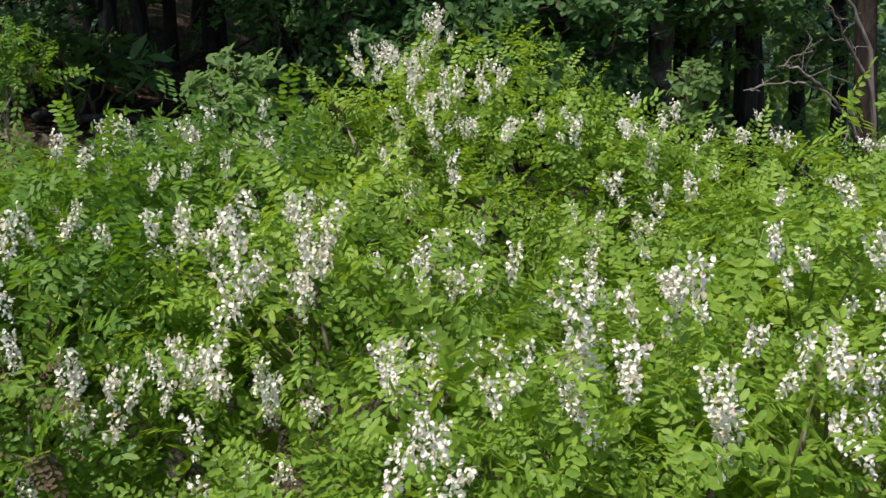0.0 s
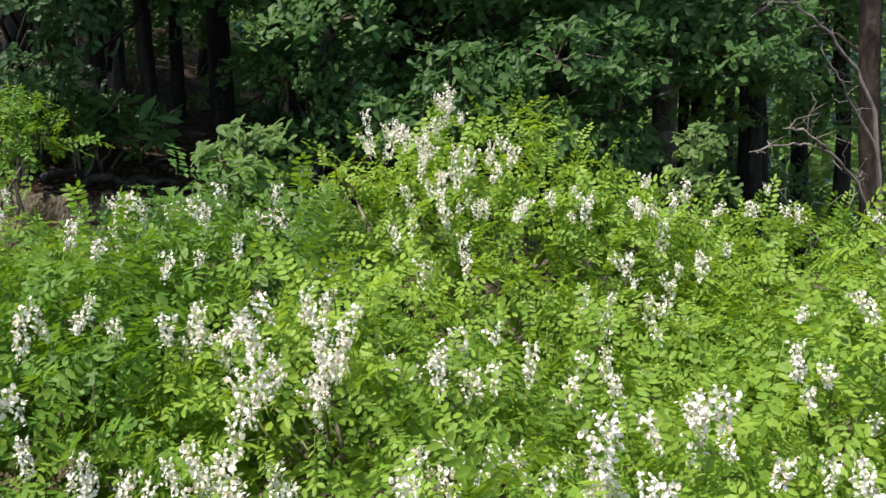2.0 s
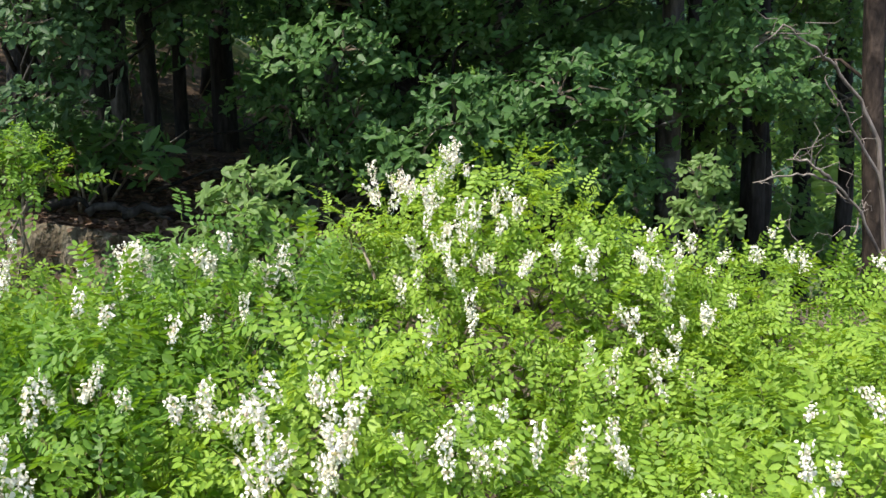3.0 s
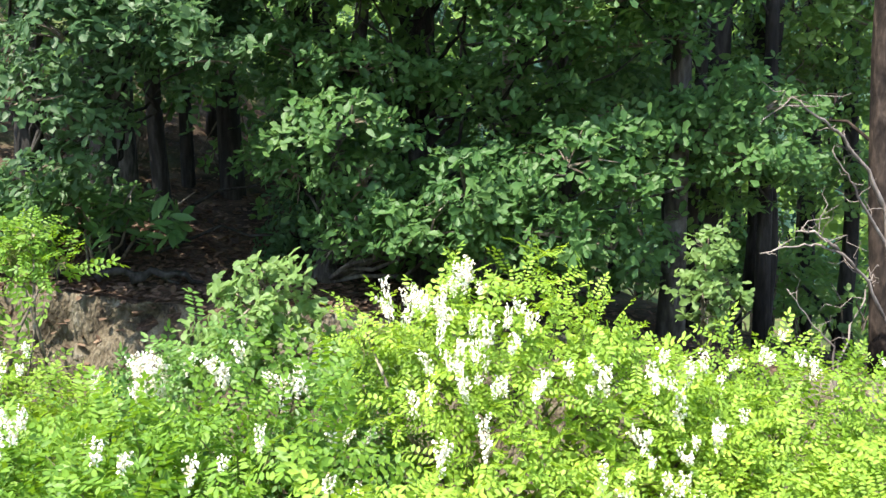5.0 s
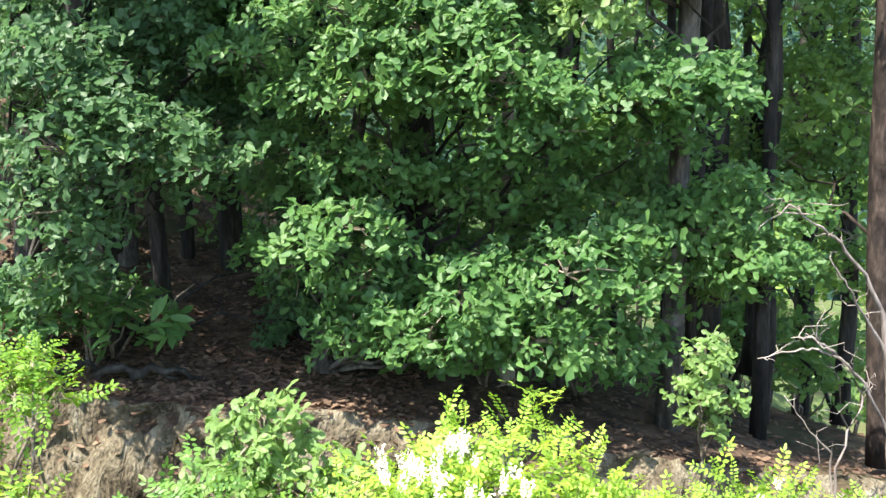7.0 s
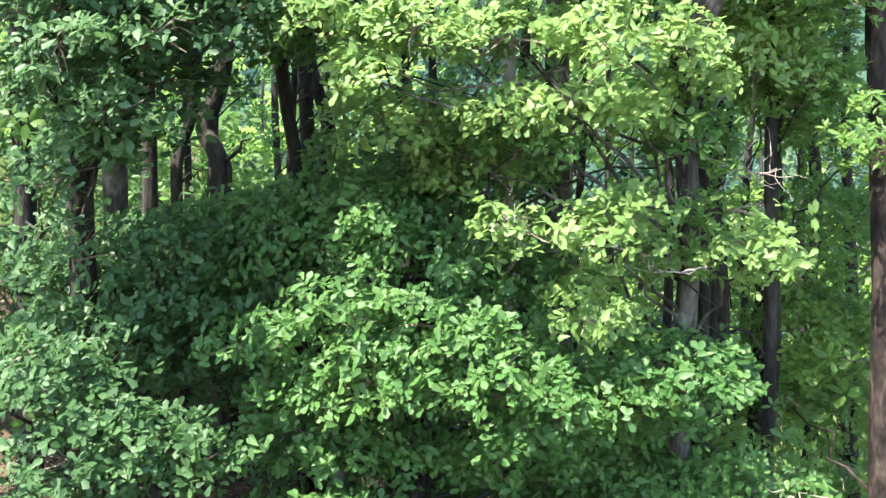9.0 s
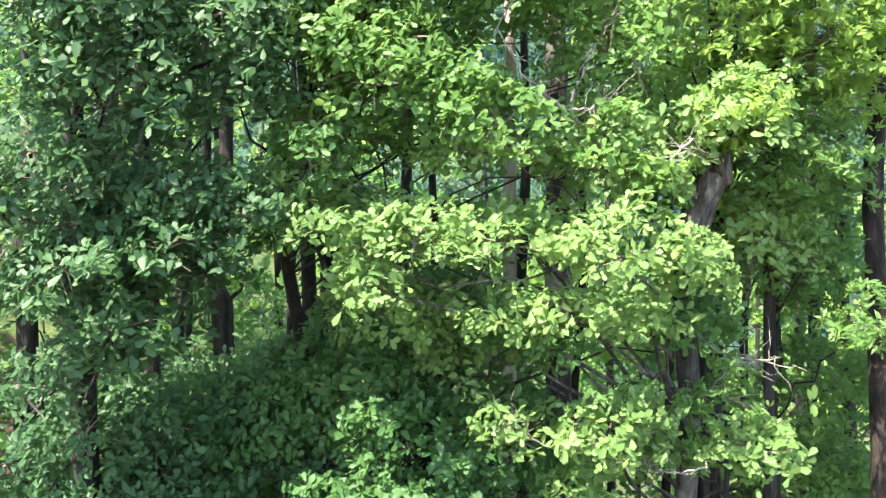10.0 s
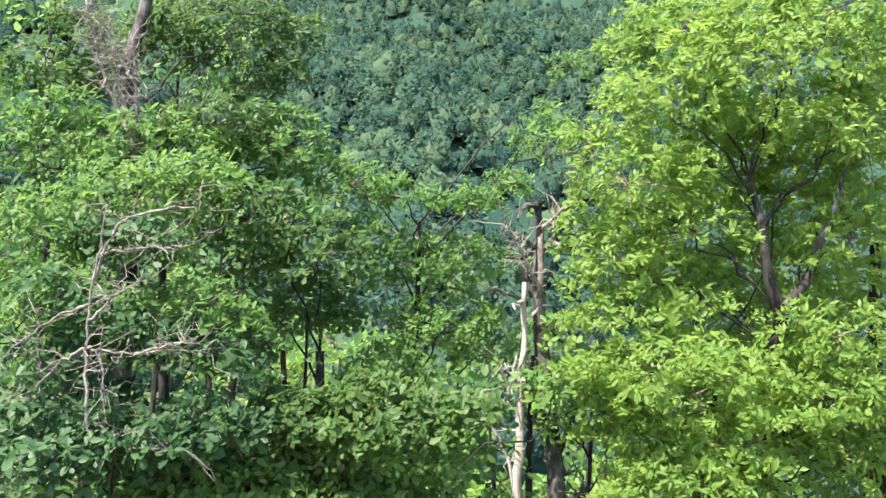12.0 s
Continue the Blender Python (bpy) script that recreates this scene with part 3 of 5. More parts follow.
FRONT_FLOWERS = [(0.4, 1.59, 1.8), (0.47, 1.54, 1.82), (0.38, 1.48, 1.78), (0.43, 1.45, 1.78), (0.25, 1.51, 1.71), (0.3, 1.43, 1.71), (0.37, 1.41, 
    1.74), (0.38, 1.35, 1.7), (0.06, 1.4, 1.69), (0.02, 1.43, 1.68), (-0.07, 1.36, 1.6), (0.09, 1.28, 1.63), (0.01, 1.31, 1.62), (0.46, 1.33, 1.7), 
    (0.47, 1.31, 1.68), (0.7, 1.67, 1.81), (0.75, 1.63, 1.79), (0.66, 1.72, 1.82), (0.64, 1.5, 1.8), (0.69, 1.75, 1.89), (0.81, 1.78, 1.99), (0.77, 1.73, 
    1.93), (0.83, 1.65, 1.87), (0.73, 1.41, 1.74), (0.61, 1.31, 1.69), (0.66, 1.31, 1.67), (0.64, 1.27, 1.64), (0.84, 1.59, 1.77), (0.29, 1.56, 1.75)]
MIDDLE_FLOWERS = [(-0.8, 2.03, 1.47), (-0.67, 2.03, 1.54), (-0.62, 2, 1.56), (-0.46, 2, 1.78), (-0.41, 2.02, 1.83), (-0.39, 2.05, 1.88), (-0.31, 
    1.99, 1.77), (-0.32, 2.12, 1.96), (-0.26, 2.08, 1.91), (-0.21, 2.08, 1.88), (-0.26, 2.04, 1.84), (-0.58, 2.11, 1.86), (-0.61, 2.17, 1.9), (-0.06, 
    2.12, 1.81), (0.01, 2.08, 1.79), (0.05, 2.18, 1.84), (0.13, 2.14, 1.8), (0.36, 2.36, 1.73), (0.44, 2.31, 1.71), (0.25, 2.02, 1.63), (-0.05, 1.93, 
    1.62), (-0.1, 1.92, 1.58), (-0.26, 1.93, 1.53), (-0.39, 1.92, 1.51), (-0.45, 1.95, 1.63), (-0.37, 1.93, 1.33), (-0.5, 1.87, 1.34), (0.1, 1.95, 1.64)]
LEFT_FLOWERS = [(-0.85, 2.05, 1.51), (-0.88, 2.04, 1.56), (-0.79, 2.49, 1.81), (-1.1, 2.09, 1.78), (-1.02, 2.01, 1.6), (-1.06, 2.54, 2.1), (-0.8, 
    2.65, 2.02), (-1.16, 2.33, 1.91), (-1, 1.98, 1.31), (-1.45, 2.67, 2.11)]
BACK_FLOWERS = [(0.66, 2.97, 1.8), (0.61, 2.98, 1.84), (0.78, 2.99, 1.77), (1.06, 3.45, 2.09), (0.58, 3.06, 2.01), (0.28, 3.09, 2.11), (0.39, 3.17, 
    2.16), (0.44, 3.17, 2.12), (0.7, 3.22, 2.17), (0.73, 3.16, 2.11), (0.83, 3.25, 2.13), (0.25, 3.21, 2.29), (0.19, 3.29, 2.41), (0.06, 3.21, 2.25), 
    (-0.01, 3.16, 2.15), (0.1, 3.01, 2.09), (-0.17, 3.27, 2.11), (-0.1, 3.49, 2.42), (0.08, 2.95, 2.02), (0.5, 3.01, 1.87), (0.89, 3.1, 1.92), (-0.07, 
    2.97, 1.99)]
RIGHT_FLOWERS = [(1.37, 3.66, 2.17), (1.39, 3.53, 2.1), (1.77, 3.61, 2.09)]
SHADED_FLOWERS = [(-1.3, 3.56, 2.06), (-0.98, 3.43, 2.12), (-0.74, 3.43, 2.07), (-0.42, 3.24, 1.88)]
FAR_LEFT_FLOWERS = [(-1.82, 3.49, 2.11)]

CREST_FLOWERS = [(-0.33, 3.3, 2.4), (-0.22, 3.3, 2.38), (-0.16, 3.28, 2.4), (-0.07, 3.26, 2.42), (0.01, 3.25, 2.47), (0.09, 3.22, 2.47), (-0.01, 3.2, 2.3), (0.05, 3.18, 2.2), (0.72, 3.1, 2.2)]
BANK_FLOWERS = [(-1.27, 3.36, 2.12), (-1.2, 3.32, 2.1), (-0.97, 3.3, 2.12), (-1.36, 3.36, 2.06), (-0.7, 3.25, 2.08)]
locust_shrub("yellow-green black locust shrub thick with hanging white flowers", FRONT_LOBES, FRONT_FLOWERS, size=0.138, per_area=205, truss=(1, 4), bloom=0.9)
locust_shrub("bright green black locust shrub with white flower trusses", MIDDLE_LOBES, MIDDLE_FLOWERS, size=0.155, per_area=180)
locust_shrub("green black locust shrub with a few white flower trusses", LEFT_LOBES, LEFT_FLOWERS, LOCUST_DEEP, spare=8)
locust_shrub("tallest sunlit black locust shrub hung with white flowers", BACK_LOBES, BACK_FLOWERS + CREST_FLOWERS, size=0.155, per_area=215, truss=(2, 4))
locust_shrub("low spreading black locust shrub with white flowers", RIGHT_LOBES, RIGHT_FLOWERS, size=0.155, per_area=205, spare=24, truss=(2, 4))
locust_shrub("locust shrub close before the clay bank, leaves darkened to look shaded", SHADED_LOBES, SHADED_FLOWERS + BANK_FLOWERS, LOCUST_SHADE, spare=2)
locust_shrub("locust shrub with a tall leafy shoot beside the bank", FAR_LEFT_LOBES, FAR_LEFT_FLOWERS, spare=3)
locust_shrub("young black locust leaning out beside the clay bank", [(-3.2, 4.4, 2.1, 0.3, 0.25, 0.4), (-3.1, 4.4, 1.6, 0.3, 0.25, 0.4), (-2.8, 4.3, 2.3, 0.3, 0.25, 0.4), (-2.75, 4.35, 1.7, 0.3, 0.25, 0.4), (-2.12, 4.2, 2.54, 0.13, 0.1, 0.13), (-2.03, 4.2, 2.43, 0.12, 0.1, 0.08), (-2.25, 4.25, 2.42, 0.15, 0.12, 0.15)], [], LOCUST_DEEP, single=120, size=0.17, per_area=240)

# young oaks among the shrubs; their lighter leaf colour stands in for sunlight
tree("young oak sapling with rounded glossy leaves among the shrubs", [(-0.85, 4.05, 0.0), (-0.88, 4.0, 1.4), (-0.92, 3.95, 2.4)], (0.02, 0.012, 0.006),
     [(-0.97, 3.95, 2.44, 0.09, 0.08), (-1.05, 3.95, 2.34, 0.16, 0.07), 
      (-0.93, 3.95, 2.28, 0.22, 0.22), (-0.78, 3.95, 2.05, 0.26, 0.2), (-1.12, 4.0, 2.02, 0.24, 0.18), (-0.55, 4.0, 1.95, 0.3, 0.2), (-0.28, 4.15, 1.9, 0.25, 0.2)],
     ROSETTES, OAK_YELLOW, 0.066, 110, 260, TWIG, "oak_sapling", "saplings", inner=0)
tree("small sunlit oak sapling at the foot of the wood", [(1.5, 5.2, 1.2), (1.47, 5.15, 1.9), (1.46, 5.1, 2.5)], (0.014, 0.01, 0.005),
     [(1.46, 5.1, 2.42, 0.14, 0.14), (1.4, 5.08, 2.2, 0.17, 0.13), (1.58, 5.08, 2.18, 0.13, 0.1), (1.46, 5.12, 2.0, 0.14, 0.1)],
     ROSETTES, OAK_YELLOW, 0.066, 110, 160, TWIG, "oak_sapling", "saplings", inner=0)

# the wood's edge: middle of each leafy bough, half its width and half its height
LEFT_LOW = [
    (-2.35, 4.9, 4.02, 0.3, 0.22), (-2.24, 4.9, 3.64, 0.38, 0.24), (-1.86, 5.0, 3.68, 0.4, 0.18), (-2.4, 4.85, 3.3, 0.29, 0.27),
    (-2.14, 4.9, 3.17, 0.19, 0.16), (-1.58, 5.1, 3.54, 0.31, 0.15), (-2.42, 5.5, 4.72, 0.43, 0.28), (-1.97, 5.6, 4.49, 0.35, 0.25),
    (-1.96, 4.9, 5.53, 0.2, 0.2), (-2.44, 5.1, 5.18, 0.24, 0.21), (-2.45, 5.0, 4.18, 0.36, 0.18), (-2.59, 5.2, 2.85, 0.26, 0.14),
]
LEFT_HIGH = [
    (-2.5, 5.2, 8.1, 0.36, 0.22), (-2.15, 5.4, 7.92, 0.3, 0.2), (-2.27, 4.7, 7.13, 0.33, 0.24), (-1.93, 4.8, 6.91, 0.41, 0.27), (-1.4, 5.1, 7.12, 0.37, 0.26), (-1.24, 5.1, 6.8, 0.31, 0.18),
    (-1.61, 5.0, 6.31, 0.35, 0.21), (-2.29, 4.7, 6.51, 0.33, 0.28), (-2.23, 4.8, 5.82, 0.23, 0.17), (-1.92, 4.8, 5.54, 0.18, 0.15),
    (-2.34, 4.8, 6.12, 0.32, 0.2), (-2.2, 4.6, 7.72, 0.41, 0.28), (-1.41, 5.1, 7.16, 0.43, 0.31), (-2.28, 4.5, 8.68, 0.29, 0.19),
    (-1.87, 4.7, 8.81, 0.26, 0.15), (-1.47, 4.9, 8.8, 0.24, 0.13), (-2.32, 4.5, 8.71, 0.32, 0.16), (-1.61, 5.0, 8.87, 0.23, 0.21),
    (-1.86, 4.7, 8.85, 0.19, 0.12),
]
MID_LOW = [
    (0.02, 5.1, 2.76, 0.32, 0.27), (0.62, 5.1, 2.93, 0.35, 0.25), (1.03, 5.2, 2.82, 0.2, 0.2), (-0.19, 5.1, 2.52, 0.32, 0.19),
    (0.46, 5.15, 2.52, 0.41, 0.2), (-0.66, 5.15, 3.19, 0.32, 0.2), (-0.62, 5.4, 2.8, 0.32, 0.25), (0.16, 6.0, 3.4, 0.74, 0.21),
    (0.94, 6.0, 3.26, 0.43, 0.21), (0.95, 5.4, 2.4, 0.32, 0.2), (-1.1, 5.7, 2.88, 0.26, 0.24), (-0.72, 5.6, 2.44, 0.3, 0.24),
    (1.85, 5.5, 3.26, 0.41, 0.18), (1.82, 5.4, 2.96, 0.34, 0.16),
]
MID = [
    (-0.54, 5.05, 4.04, 0.39, 0.19), (0.21, 5.2, 4.06, 0.5, 0.22), (1.19, 5.25, 4.0, 0.44, 0.19), (0.48, 5.2, 3.76, 0.3, 0.15),
    (-0.72, 5.1, 4.46, 0.36, 0.18), (-0.23, 5.2, 4.36, 0.32, 0.2), (-0.59, 5.1, 3.97, 0.4, 0.15), (-0.16, 5.2, 3.95, 0.29, 0.15),
    (0.31, 5.2, 3.92, 0.29, 0.15), (1.27, 5.3, 4.08, 0.34, 0.22), (-1.29, 5.3, 4.21, 0.31, 0.19), (-0.34, 5.5, 4.69, 0.49, 0.19),
    (0.4, 5.5, 4.23, 0.27, 0.21), (-1.28, 5.9, 4.73, 0.46, 0.3), (-0.74, 5.9, 5.03, 0.45, 0.25),
]
MID_HIGH_LOWER = [
    (0.79, 5.1, 4.4, 0.25, 0.15), (1.73, 5.2, 4.79, 0.28, 0.15), (0.82, 5.1, 4.89, 0.34, 0.23), (0.23, 5.1, 4.95, 0.18, 0.13),
    (0.15, 5.8, 5.35, 0.41, 0.3), (-0.42, 5.5, 5.53, 0.39, 0.26), (0.96, 5.05, 5.58, 0.25, 0.13), (0.2, 5.05, 5.58, 0.22, 0.13),
    (0.57, 5.0, 5.64, 0.32, 0.13),
]
MID_HIGH_UPPER = [
    (-0.57, 4.9, 5.82, 0.2, 0.12), (0.9, 4.95, 5.94, 0.47, 0.28), (-0.29, 4.95, 6.01, 0.28, 0.17), (1.92, 5.8, 6.01, 0.3, 0.33),
    (0.22, 5.1, 6.02, 0.44, 0.16), (-0.69, 5.1, 6.08, 0.39, 0.18), (-0.98, 5.3, 6.37, 0.34, 0.18), (0.9, 5.3, 6.44, 0.34, 0.18),
    (0.26, 5.3, 6.57, 0.44, 0.15), (1.52, 5.35, 6.72, 0.42, 0.2),
]
MID_HIGH = MID_HIGH_LOWER + MID_HIGH_UPPER
CENTRE = [
    (0.18, 5.1, 6.7, 0.39, 0.21), (-0.54, 5.2, 6.94, 0.36, 0.3), (0.75, 5.2, 6.51, 0.28, 0.2), (1.08, 5.2, 6.38, 0.25, 0.17),
    (1.63, 5.4, 6.8, 0.34, 0.26), (1.02, 5.4, 7.11, 0.29, 0.29), (-0.89, 5.3, 6.69, 0.27, 0.19), (0.06, 5.1, 7.92, 0.38, 0.25),
    (-0.37, 5.2, 7.62, 0.27, 0.22), (0.23, 5.15, 7.59, 0.43, 0.21), (-0.44, 5.2, 7.12, 0.37, 0.18), (0.58, 5.3, 7.69, 0.32, 0.19),
    (-0.92, 5.3, 7.18, 0.34, 0.22), (-0.99, 5.7, 7.65, 0.4, 0.26), (0.86, 5.4, 7.17, 0.29, 0.29),
]
CENTRE_HIGH = [
    (-0.59, 5.4, 8.78, 0.51, 0.2), (-1.03, 5.3, 8.85, 0.21, 0.17), (-0.49, 5.5, 8.18, 0.46, 0.27), (-1.48, 5.6, 8.45, 0.51, 0.34),
    (-1.78, 5.5, 7.93, 0.43, 0.27), (-1.21, 5.7, 7.94, 0.41, 0.29), (-1.04, 5.3, 8.8, 0.26, 0.18), (-0.48, 5.3, 8.83, 0.44, 0.21),
    (-0.7, 5.4, 8.71, 0.39, 0.23), (-1.5, 6.6, 9.5, 0.5, 0.3), (-1.09, 6.0, 9.91, 0.44, 0.34), (-1.55, 5.9, 10.1, 0.43, 0.3),
]
LEFT_TOP = [
    (-3.16, 6.2, 11.27, 0.38, 0.29), (-1.87, 6.4, 11.63, 0.52, 0.33), (-2.37, 6.6, 11.69, 0.4, 0.27), (-1.69, 6.6, 11.28, 0.27, 0.24), (-1.89, 6.2, 10.88, 0.46, 0.21),
]
LEFT_UPPER = [
    (-2.23, 5.5, 10.18, 0.59, 0.28), (-2.7, 5.2, 9.97, 0.35, 0.3), (-2.31, 6.0, 10.6, 0.52, 0.28), (-1.36, 6.3, 10.69, 0.4, 0.21), (-1.68, 5.3, 9.49, 0.35, 0.21), (-2.49, 5.0, 9.49, 0.4, 0.27), (-3.12, 6.0, 10.64, 0.38, 0.26),
]
RIGHT = [
    (1.5, 6.9, 7.0, 0.45, 0.38), (1.25, 6.9, 7.7, 0.4, 0.33), (1.31, 5.5, 8.39, 0.44, 0.27), (2.02, 5.6, 8.15, 0.49, 0.23), (2.15, 5.5, 7.47, 0.48, 0.28), (1.36, 5.6, 8.95, 0.58, 0.22),
    (2.35, 5.6, 8.95, 0.51, 0.25), (1.66, 5.5, 7.72, 0.42, 0.21), (2.3, 5.6, 7.32, 0.39, 0.19), (2.09, 5.7, 7.09, 0.43, 0.2),
    (2.04, 6.0, 6.11, 0.31, 0.25), (2.67, 5.9, 8.29, 0.3, 0.38), (1.62, 5.3, 6.81, 0.34, 0.17), (2.43, 5.9, 6.89, 0.42, 0.28),
]
RIGHT_TOP = [
    (1.95, 6.3, 10.75, 0.45, 0.3), (2.45, 6.3, 10.6, 0.4, 0.35), (1.5, 6.3, 10.75, 0.35, 0.3), (2.85, 6.3, 10.3, 0.4, 0.35),
    (1.35, 6.1, 9.75, 0.4, 0.25), (1.75, 6.3, 9.65, 0.38, 0.3), (1.72, 6.3, 10.35, 0.42, 0.35), (2.45, 6.3, 9.7, 0.4, 0.3), (2.15, 6.4, 9.2, 0.4, 0.25),
    (2.11, 5.6, 11.16, 0.67, 0.43), (1.31, 5.7, 10.92, 0.48, 0.36), (1.05, 5.7, 10.35, 0.44, 0.36), (0.98, 5.7, 9.82, 0.32, 0.26),
    (1.34, 5.5, 9.16, 0.6, 0.22), (2.34, 5.6, 9.36, 0.42, 0.24), (2.39, 5.6, 8.97, 0.46, 0.22), (1.51, 5.6, 8.68, 0.51, 0.16),
    (2.55, 5.8, 10.01, 0.38, 0.33), (1.52, 5.8, 10.06, 0.42, 0.28), (2.68, 5.8, 10.75, 0.31, 0.42), (1.44, 5.4, 8.44, 0.46, 0.12),
    (1.1, 5.7, 9.48, 0.38, 0.21), (2.31, 5.7, 11.5, 0.65, 0.23), (1.48, 6.0, 11.48, 0.36, 0.22),
]
GAP = [
    (-0.1, 6.8, 9.9, 0.4, 0.22), (-0.15, 6.7, 9.4, 0.42, 0.28), (0.2, 7.2, 9.2, 0.35, 0.3), (-0.55, 6.6, 9.0, 0.42, 0.25),
    (-0.48, 6.5, 10.37, 0.3, 0.17), (-0.0, 6.6, 10.34, 0.29, 0.13), (-0.93, 6.6, 10.47, 0.37, 0.2), (-0.41, 6.8, 9.82, 0.45, 0.25),
    (-0.8, 6.6, 10.03, 0.33, 0.24), (0.7, 7.4, 10.98, 0.3, 0.32), (0.94, 7.6, 11.69, 0.23, 0.15), (0.34, 7.2, 10.55, 0.26, 0.14),
    (-0.32, 6.8, 9.25, 0.4, 0.25),
]
LEFT_FILL_LOWER = [
    (-3.3, 6.6, 4.6, 0.5, 0.35), (-3.2, 6.6, 5.6, 0.5, 0.35), (-3.4, 6.8, 6.6, 0.5, 0.35), (-3.4, 6.8, 3.6, 0.5, 0.3),
    (-1.9, 6.0, 4.5, 0.55, 0.28), (-1.3, 6.1, 4.45, 0.5, 0.28), (-2.5, 6.2, 4.5, 0.5, 0.28), (-1.6, 6.7, 4.85, 0.6, 0.28),
    (-1.16, 6.4, 2.42, 0.3, 0.25), (-2.67, 5.8, 2.64, 0.44, 0.25), (-1.19, 6.6, 3.01, 0.35, 0.37), (-1.93, 6.4, 3.76, 0.58, 0.27),
    (-2.14, 6.4, 4.11, 0.5, 0.31), (-2.73, 6.32, 4.13, 0.42, 0.15), (-2.16, 5.5, 4.14, 0.36, 0.21), (-3.56, 7.69, 4.45, 0.42, 0.15),
    (-2.88, 6.93, 4.55, 0.42, 0.15), (-2.36, 6.29, 4.66, 0.42, 0.15), (-1.88, 5.7, 4.8, 0.35, 0.22), (-1.94, 4.8, 5.54, 0.17, 0.14),
    (-1.88, 4.75, 5.57, 0.27, 0.14), (-2.24, 4.75, 5.78, 0.2, 0.14), 
    (-1.85, 5.3, 5.78, 0.32, 0.19),
]
LEFT_FILL_UPPER = [
    (-2.12, 4.65, 5.91, 0.26, 0.16), (-1.81, 4.95, 5.94, 0.27, 0.14), (-1.63, 4.75, 5.99, 0.27, 0.15), (-1.99, 5.6, 6.11, 0.36, 0.23),
    (-2.2, 4.85, 6.12, 0.29, 0.15), (-1.25, 5.0, 6.17, 0.22, 0.14), (-1.69, 5.0, 6.29, 0.33, 0.17), (-2.16, 4.75, 6.3, 0.27, 0.2),
    (-2.05, 5.4, 6.58, 0.33, 0.21), (-1.99, 4.8, 6.97, 0.31, 0.18), (-1.46, 5.0, 7.26, 0.35, 0.21), (-1.77, 5.6, 8.26, 0.39, 0.23),
    (-2.37, 5.3, 8.92, 0.28, 0.19), (-2.45, 4.8, 9.18, 0.28, 0.19), (-1.86, 5.1, 9.31, 0.34, 0.2), (-2.24, 4.95, 9.49, 0.36, 0.21),
    (-2.0, 5.1, 9.89, 0.3, 0.19),
]
LEFT_FILL = LEFT_FILL_LOWER + LEFT_FILL_UPPER
MID_FILL_LOWER = [
    (0.2, 6.5, 2.9, 0.6, 0.3), (0.75, 6.6, 2.7, 0.5, 0.3), (-0.35, 6.7, 2.8, 0.5, 0.3), (-0.62, 5.9, 5.1, 0.37, 0.19), (-1.68, 5.9, 4.89, 0.38, 0.2), (0.12, 5.5, 2.38, 0.36, 0.2), (1.58, 5.6, 3.15, 0.37, 0.2), (1.08, 6.2, 3.48, 0.45, 0.22), (-0.64, 5.6, 3.53, 0.51, 0.16),
    (-1.01, 5.6, 3.6, 0.44, 0.22), (1.14, 5.6, 3.69, 0.4, 0.2), (0.28, 5.6, 4.63, 0.32, 0.2), (0.44, 5.9, 4.65, 0.3, 0.21),
    (-0.85, 5.7, 4.82, 0.33, 0.13), (-0.82, 6.4, 4.91, 0.54, 0.33), (-0.44, 5.8, 4.93, 0.41, 0.22), 
    (-0.72, 6.3, 5.12, 0.53, 0.31), (0.18, 6.4, 5.27, 0.46, 0.31),
]
MID_FILL_UPPER = [
    (0.38, 5.3, 5.46, 0.3, 0.18), (1.42, 5.5, 5.47, 0.32, 0.21),
    (-0.06, 6.0, 5.51, 0.38, 0.25), 
    (-0.9, 5.6, 6.15, 0.36, 0.21), (-0.91, 5.1, 6.53, 0.26, 0.16), (-1.91, 5.5, 7.72, 0.39, 0.21), (-1.01, 5.7, 7.83, 0.41, 0.28),
    (-1.61, 5.7, 8.2, 0.48, 0.3),
]
MID_FILL = MID_FILL_LOWER + MID_FILL_UPPER
CENTRE_FILL = [
    (-0.91, 5.4, 8.21, 0.41, 0.22), (-1.21, 5.3, 7.72, 0.3, 0.19),
    (-1.79, 5.2, 8.32, 0.4, 0.25), (-2.08, 4.8, 7.47, 0.34, 0.2), (-1.28, 5.4, 8.43, 0.42, 0.25),
    (-0.75, 5.5, 6.66, 0.35, 0.21), (0.66, 5.5, 7.4, 0.35, 0.21), (-0.96, 5.6, 8.38, 0.36, 0.25), (-0.19, 5.5, 7.37, 0.35, 0.19),
    (0.78, 5.8, 8.94, 0.3, 0.23), (-0.47, 5.5, 8.62, 0.43, 0.16), (-1.77, 5.3, 8.52, 0.38, 0.16), (-0.45, 5.7, 7.3, 0.37, 0.22),
    (-1.11, 5.7, 7.77, 0.4, 0.24),
]
RIGHT_FILL_LOWER = [
    (2.06, 6.0, 2.9, 0.43, 0.18), (2.04, 6.1, 3.29, 0.44, 0.22), (1.04, 5.3, 3.94, 0.34, 0.15),
    (1.25, 5.4, 4.73, 0.26, 0.16), 
    (1.64, 5.45, 5.04, 0.26, 0.19), 
    (2.5, 5.5, 5.5, 0.28, 0.13), 
]
RIGHT_FILL_MIDDLE = [
    (2.2, 6.1, 5.75, 0.35, 0.2), (2.35, 5.95, 5.9, 0.28, 0.14), (2.56, 6.4, 5.94, 0.37, 0.39), (2.21, 5.8, 6.45, 0.35, 0.26), (2.32, 5.7, 6.56, 0.33, 0.26),
    (1.92, 5.7, 6.75, 0.36, 0.27),
]
